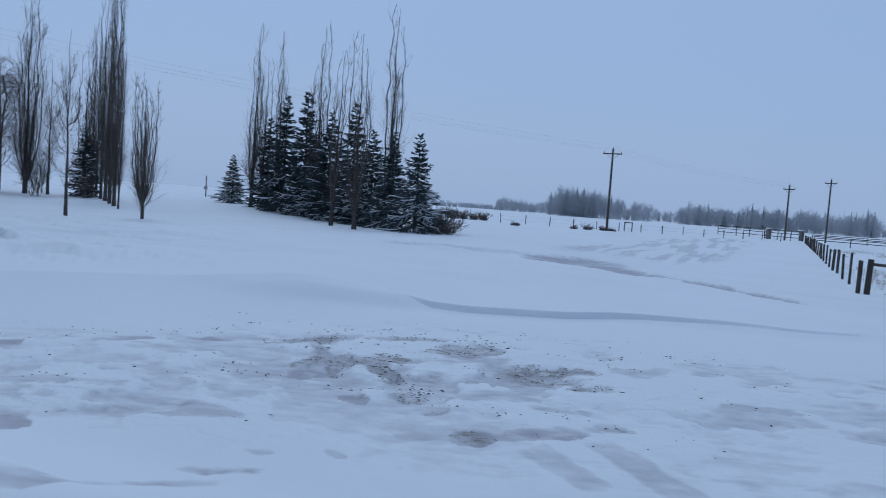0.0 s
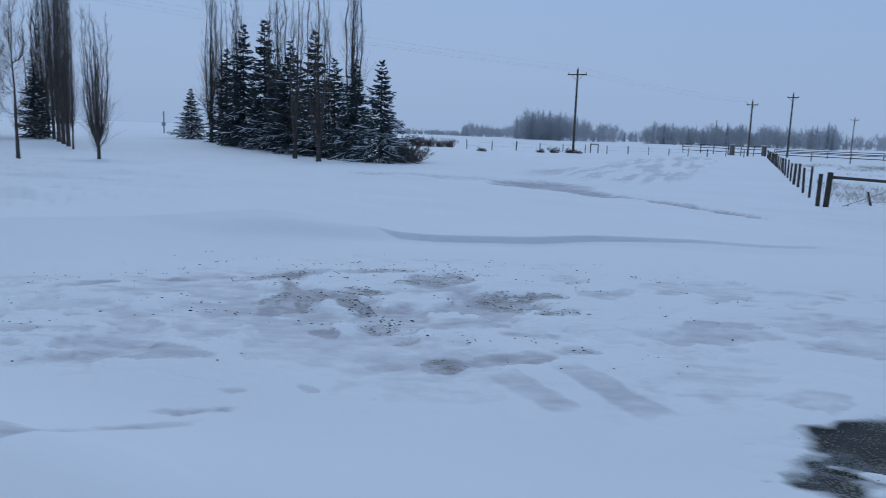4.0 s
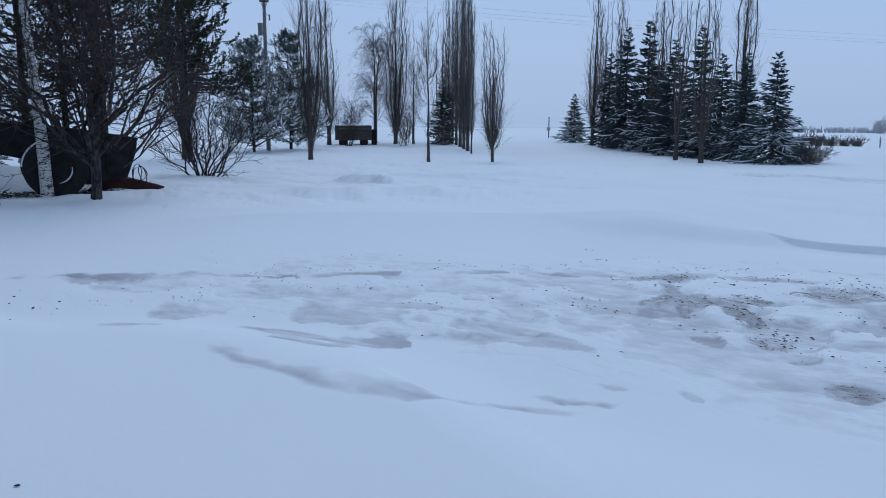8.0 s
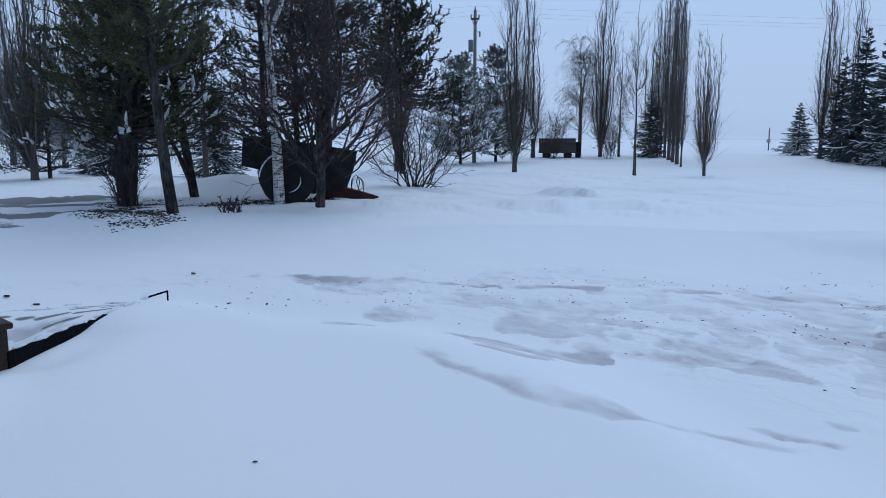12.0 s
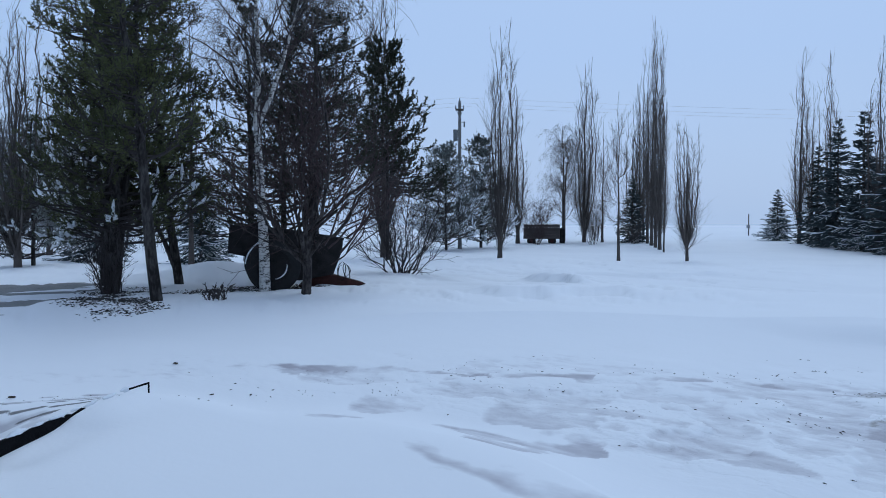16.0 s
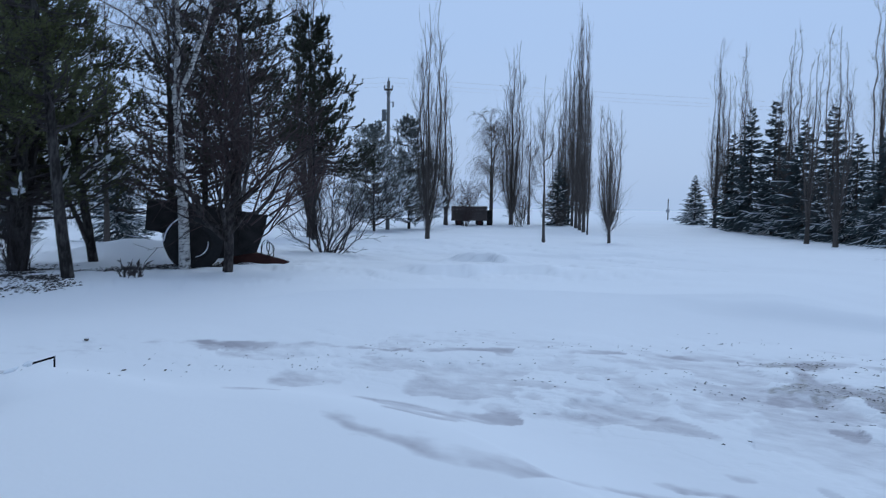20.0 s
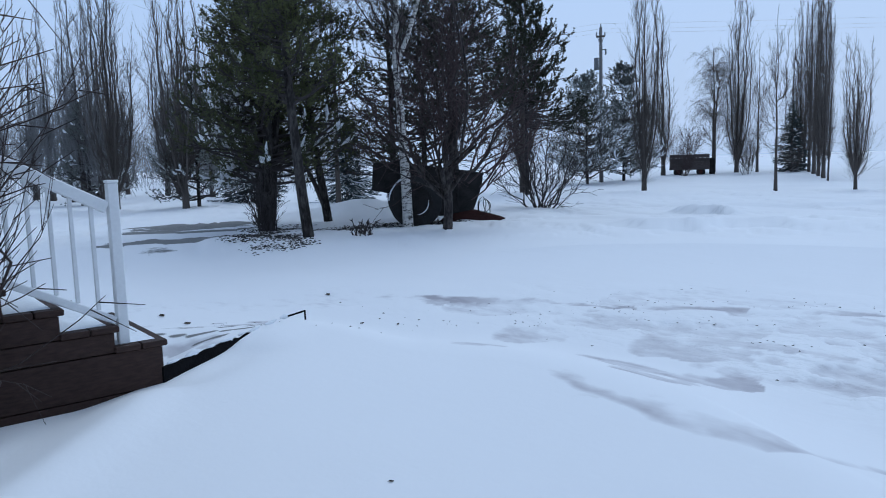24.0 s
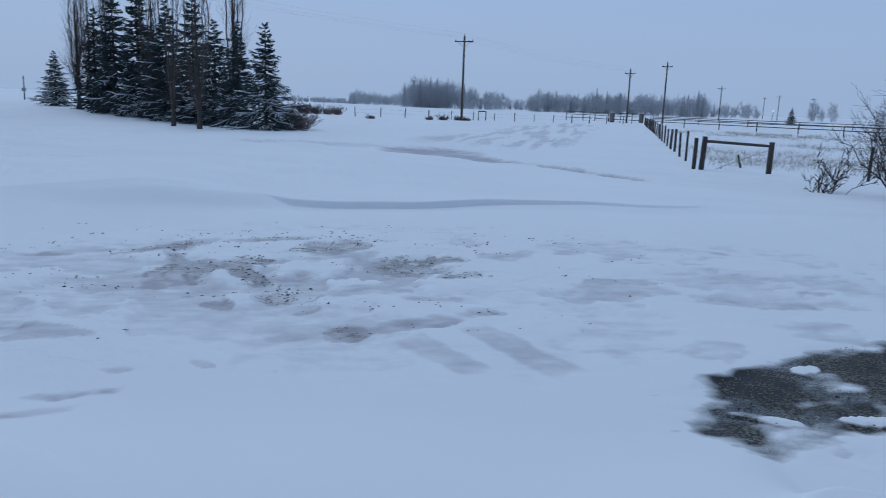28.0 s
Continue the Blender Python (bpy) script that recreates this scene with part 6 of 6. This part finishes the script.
# ---- house side: steps, rail and edging ----
SX = -4.93
TOPS = ((0.30, 1.33), (0.595, 1.175), (0.884, 1.02), (1.186, 0.868), (1.473, 0.735))
steps = thing("porch_steps", SX, 0.0, z=0.0, label="dark brown stained wooden porch steps with snow on the treads", category="steps")
WIDE = 1.25
prev = -0.75
for k, (ny, nz) in enumerate(TOPS):
    y0 = prev
    prev = ny - 0.02
    bm = bmesh.new()
    box(bm, (WIDE - 0.08, 0.03, nz - 0.04 - 0.2), (-WIDE / 2, ny - 0.045, (nz - 0.04 + 0.2) / 2), 0.004)
    part("riser", bm, DECK, steps)
    depth = ny - y0 + 0.02
    boards = max(2, round(depth / 0.145))
    for j in range(boards):
        bm = bmesh.new()
        w = depth / boards
        box(bm, (WIDE + 0.03, w - 0.008, 0.038), (-WIDE / 2 + 0.01, y0 + w * (j + 0.5) - 0.01, nz - 0.019), 0.005)
        part("tread", bm, DECK, steps)
    if k:
        me = bpy.data.meshes.new("snow")
        nx, nyy = 16, 9
        gx, gy = np.meshgrid(np.linspace(-WIDE + 0.02, -0.05, nx), np.linspace(y0 + 0.01, ny - 0.05, nyy), indexing="ij")
        e = np.minimum(np.minimum(gx - gx.min(), gx.max() - gx) / 0.15, np.minimum((gy.max() - gy) / 0.08, 1))
        hh = nz + 0.002 + 0.05 * np.clip(e, 0, 1) ** 0.6 * (0.7 + 0.3 * fbm(gx * 4, gy * 5, 2, 7)) * (1.2 - 0.5 * (gy - y0) / (ny - y0))
        s = Soup()
        idx = np.arange(nx * nyy).reshape(nx, nyy)
        s.add(np.stack([gx, gy, hh], -1).reshape(-1, 3), np.stack([idx[:-1, :-1], idx[1:, :-1], idx[1:, 1:], idx[:-1, 1:]], -1).reshape(-1, 4))
        child("snow", s.mesh("snow", TREE_SNOW), steps, "thin wind-blown snow on the tread")
for z0, z1, yend in ((0.15, 0.43, 1.453), (0.43, 0.695, 1.453), (0.695, 0.828, 1.166), (0.828, 0.98, 0.864), (0.98, 1.135, 0.575), (1.135, 1.29, 0.28)):
    bm = bmesh.new()
    box(bm, (0.03, yend + 0.75, z1 - z0 - 0.006), (-0.018, (yend - 0.75) / 2, (z0 + z1) / 2), 0.004)
    part("side_board", bm, DECK, steps)

for z0, z1, yend in ((0.15, 0.69, 1.44), (0.69, 0.825, 1.155), (0.825, 0.975, 0.855), (0.975, 1.13, 0.565), (1.13, 1.285, 0.27)):
    bm = bmesh.new()
    box(bm, (0.03, yend + 0.74, z1 - z0), (-0.052, (yend - 0.74) / 2, (z0 + z1) / 2))
    part("stringer", bm, DECK, steps)

rail = thing("stair_rail", SX - 0.07, 1.235, z=0.735, label="white vinyl stair railing with square balusters", category="railing")
SLOPE = -0.158 / 0.295
bm = bmesh.new()
box(bm, (0.066, 0.066, 1.02), (0, 0, 0.51), 0.006)
newel = part("post", bm, WHITE, rail)
bm = bmesh.new()
box(bm, (0.074, 0.074, 0.02), (0, 0, 1.03), 0.006)
part("cap", bm, WHITE, newel)
tilt = math.atan(SLOPE)
for name, z0, hgt, wid in (("top_rail", 0.87, 0.075, 0.055), ("bottom_rail", 0.155, 0.05, 0.05)):
    bm = bmesh.new()
    ln = 1.25
    box(bm, (wid, ln / math.cos(tilt), hgt), (0, -ln / 2 - 0.04, z0 - SLOPE * ln / 2), 0.006, Matrix.Rotation(tilt, 4, "X"))
    part(name, bm, WHITE, rail)
for k in range(10):
    yy = -0.13 - 0.115 * k
    bm = bmesh.new()
    box(bm, (0.024, 0.024, 0.70), (0, yy, 0.515 - SLOPE * -yy), 0.003)
    part("baluster", bm, WHITE, rail)
bm = bmesh.new()
box(bm, (0.085, 0.085, 1.05), (0, -1.33, 0.52 - SLOPE * 1.33), 0.006)
part("post", bm, WHITE, rail)

edging = thing("walk_edging", -4.93, 1.44, z=0.0, label="black edging board of the walk, drifted over with snow", category="edging board")
ex, ey = -0.884, 1.453
d = Vector((ex, ey, 0))
side = Vector((ey, -ex, 0)).normalized() * 0.012
bm = bmesh.new()
prev = None
for f, low, top in ((0.0, 0.15, 0.55), (0.2, 0.28, 0.555), (0.34, 0.36, 0.56), (0.46, 0.45, 0.562), (0.5, 0.50, 0.545), (0.56, 0.50, 0.565), (0.62, 0.50, 0.53), (0.80, 0.48, 0.525), (1.0, 0.45, 0.50)):
    now = [bm.verts.new(d * f + side * q + Vector((0, 0, z))) for q, z in ((-1, low), (1, low), (1, top), (-1, top))]
    if prev:
        for k in range(4):
            bm.faces.new((prev[k], prev[(k + 1) % 4], now[(k + 1) % 4], now[k]))
    else:
        bm.faces.new(now)
    prev = now
bm.faces.new(prev[::-1])
bmesh.ops.recalc_face_normals(bm, faces=bm.faces)
part("board", bm, TAR, edging)
for name, p0, p1 in (("bracket", (0.88 * ex, 0.88 * ey, 0.574), (ex + 0.075, ey + 0.02, 0.592)), ("bracket_leg", (ex + 0.075, ey + 0.02, 0.598), (ex + 0.075, ey + 0.02, 0.34))):
    bm = bmesh.new()
    rod(bm, p0, p1, 0.008, 0.008, 6)
    part(name, bm, TAR, edging)
# clods of snow along the top of the board
rng = np.random.default_rng(81)
clods = Soup()
for f0, f1 in ((0.03, 0.10), (0.13, 0.24), (0.27, 0.33), (0.36, 0.47), (0.49, 0.55), (0.57, 0.66), (0.70, 0.80), (0.83, 0.93)):
    f = np.linspace(f0, f1, 9)
    P = np.stack([ex * f - 0.01, ey * f, 0.552 + 0.03 * f + 0.004 * np.sin(40 * f)], 1)
    clods.tubes(P[None], (rng.uniform(0.010, 0.024) * np.sin(np.linspace(0.15, 3.0, 9)) * rng.uniform(0.7, 1.2, 9))[None] + 0.002, 7)
child("snow", clods.mesh("snow", TREE_SNOW), edging, "broken line of drifted snow on the board")

# the house front behind the camera, never in view, that shades the yard from that side
SIDING = mat("pale_grey_siding", (0.45, 0.46, 0.47), 0.7, vary=0.1, scale=2, bump=0.1)
bm = bmesh.new()
box(bm, (22, 0.25, 3.4), (2.0, -0.95, 1.7))
front = bpy.data.meshes.new("wall_house")
bm.to_mesh(front)
bm.free()
front.materials.append(SIDING)
tagged(new("wall_house", front), "plain siding of the house front", "wall", kind="structure")

# ---- small litter on the snow ----
def litter(name, rng, n, zone, size, material, label, category, thin=(0.3, 0.8), lie=3.1416):
    """Scattered flat crumbs, each a small tilted wedge."""
    s = Soup()
    pts = zone(rng, n)
    z = ground_height(pts[:, 0], pts[:, 1])
    c = np.concatenate([pts, z[:, None]], 1)
    N = len(c)
    a = WIND + rng.uniform(-lie, lie, N)
    L = size * rng.uniform(0.4, 1.6, N)
    W = L * rng.uniform(*thin, N)
    H = L * rng.uniform(0.2, 0.5, N)
    u = np.stack([np.cos(a), np.sin(a), rng.normal(0, 0.15, N)], 1) * L[:, None]
    v = np.stack([-np.sin(a), np.cos(a), rng.normal(0, 0.15, N)], 1) * W[:, None]
    up = np.array([0, 0, 1.0]) * H[:, None]
    V = np.stack([c - u - v, c + u - v * 0.6, c + u * 0.8 + v, c - u * 0.7 + v * 0.8, c + up * 1.2], 1)
    i = np.arange(N)[:, None] * 5
    F = np.concatenate([i + np.array([[a, b, 4]]) for a, b in ((0, 1), (1, 2), (2, 3), (3, 0))])
    s.add(V.reshape(-1, 3), F)
    return tagged(new(name, s.mesh(name, material, smooth=False)), label, category, kind="stuff")


def by_mask(mask, x0, x1, y0, y1, power=1.0):
    def zone(rng, n):
        p = np.stack([rng.uniform(x0, x1, n * 14), rng.uniform(y0, y1, n * 14)], 1)
        w = mask(p[:, 0], p[:, 1]) ** power
        return p[rng.uniform(0, 1, len(p)) < w][:n]
    return zone


def yard_edges(x, y):
    r, az = np.hypot(x, y), np.degrees(np.arctan2(-x, y))
    p, n = plates(x, y)
    edge = np.exp(-((n + 0.1) / 0.14) ** 2)
    return yard_zone(r, az) * edge * (0.10 + 0.9 * np.exp(-((r - 8.6) / 0.7) ** 2)) * sstep(60, 35, az) * sstep(-40, -10, az)


CRUSTS = (
    ((-6.4, 4.8), (-5.9, 5.3), (-4.7, 6.05), (-3.15, 6.6), (-2.15, 6.9), (-1.1, 6.92), (-0.4, 7.3)),
    ((-6.0, 4.06), (-4.9, 5.27), (-4.0, 5.78), (-3.37, 5.67), (-2.1, 6.3), (-1.4, 6.5)),
    ((-1.7, 8.2), (-0.96, 8.5), (0.58, 8.7), (1.8, 8.1), (2.4, 8.6), (3.2, 8.3)),
    ((0.2, 7.9), (0.9, 8.1), (1.8, 8.0), (2.8, 8.25)),
)


def crust_edges(x, y):
    """Broken lines of wind-caught crumbs on the crusted snow."""
    out = np.zeros(x.shape)
    for line in CRUSTS:
        for (ax, ay), (bx, by) in zip(line[:-1], line[1:]):
            dx, dy = bx - ax, by - ay
            t = np.clip(((x - ax) * dx + (y - ay) * dy) / (dx * dx + dy * dy), 0, 1)
            out = np.maximum(out, np.exp(-((np.hypot(x - ax - dx * t, y - ay - dy * t) + 0.12 * fbm(x * 2, y * 2, 2, 91)) / 0.16) ** 2))
    u, w = wind_frame(x, y)
    return out * sstep(0.05, 0.5, fbm(u * 1.6, w * 5.0, 4, 95))


def yard_speckle(x, y):
    u, w = wind_frame(x, y)
    n = fbm(u * 1.6, w * 4.5, 4, 96)
    core = np.exp(-((x - 0.1) / 1.7) ** 2 - ((y - 7.3) / 1.4) ** 2)
    return np.clip(0.8 * gravel_mask(x, y) + 0.35 * core - 0.5 + 0.8 * n, 0, 1) ** 1.3 * sstep(4.6, 5.0, y)


litter("crumb_litter", np.random.default_rng(77), 420, by_mask(crust_edges, -7, 3.6, 3.8, 9.2), 0.0135, CHIP, "dark crumbs caught in lines along the snow crust", "litter", (0.15, 0.35), 0.5)
litter("stone_litter", np.random.default_rng(75), 700, by_mask(yard_speckle, -3, 3, 4.5, 10.0), 0.012, CHIP, "dark wet stones scattered over thin snow", "gravel", (0.2, 0.45), 0.7)
litter("leaf_litter", np.random.default_rng(76), 26, by_mask(lambda x, y: 0.12 + 0 * x, -7.6, -5.3, 1.9, 5.0), 0.012, CHIP, "dark leaf scraps on the snowy walk", "litter")
litter("gravel", np.random.default_rng(71), 1800, by_mask(gravel_mask, -4, 4, 4, 10, 2.5), 0.0055, PEBBLE, "loose gravel stones where the snow has blown off", "gravel")
litter("twig_litter", np.random.default_rng(72), 420, by_mask(yard_edges, -7, 5, 4, 10.5), 0.011, CHIP, "dark crumbs of gravel and leaf litter on the snow", "litter")
litter("asphalt_grit", np.random.default_rng(73), 7000, by_mask(wet_mask, 2, 7, 2.5, 5.2, 6.0), 0.0055, PEBBLE, "small stones on the wet asphalt", "gravel")
litter("mulch", np.random.default_rng(74), 4300, by_mask(lambda x, y: soil_mask(x, y)[0], -19, -12, 4.5, 13, 1.3), 0.025, CHIP, "dark wood chips and needles under the pines", "mulch")


# ---- single dead leaves on the snow ----
def dead_leaf(x, y, size, turn):
    """A curled dry leaf with its stalk."""
    ob = thing("dead_leaf", x, y, turn, label="curled brown dead leaf lying on the snow", category="leaf", group="dead leaves")
    bm = bmesh.new()
    rows = []
    for i in range(7):
        u = i / 6
        half = 0.30 * size * math.sin(math.pi * (0.06 + 0.9 * u)) ** 0.8
        rows.append([bm.verts.new(((u - 0.5) * size, half * v, size * (0.06 + 0.22 * v * v + 0.16 * (u - 0.4) ** 2))) for v in (-1, -0.5, 0, 0.5, 1)])
    for a, b in zip(rows[:-1], rows[1:]):
        for k in range(4):
            bm.faces.new((a[k], b[k], b[k + 1], a[k + 1]))
    bmesh.ops.solidify(bm, geom=list(bm.faces), thickness=0.03 * size)
    part("blade", bm, LEAF, ob, smooth=True)
    bm = bmesh.new()
    rod(bm, (-0.78 * size, 0, 0.03 * size), (-0.46 * size, 0, 0.10 * size), 0.02 * size, seg=5)
    part("stalk", bm, LEAF, ob)


for x, y, size, turn in ((-2.53, 1.59, 0.021, 40), (-8.05, 4.45, 0.075, 10), (-6.34, 3.86, 0.04, 70), (-6.05, 4.10, 0.04, 120), (-8.0, 2.41, 0.08, 20), (-7.4, 2.47, 0.07, 35)):
    dead_leaf(x, y, size, turn)
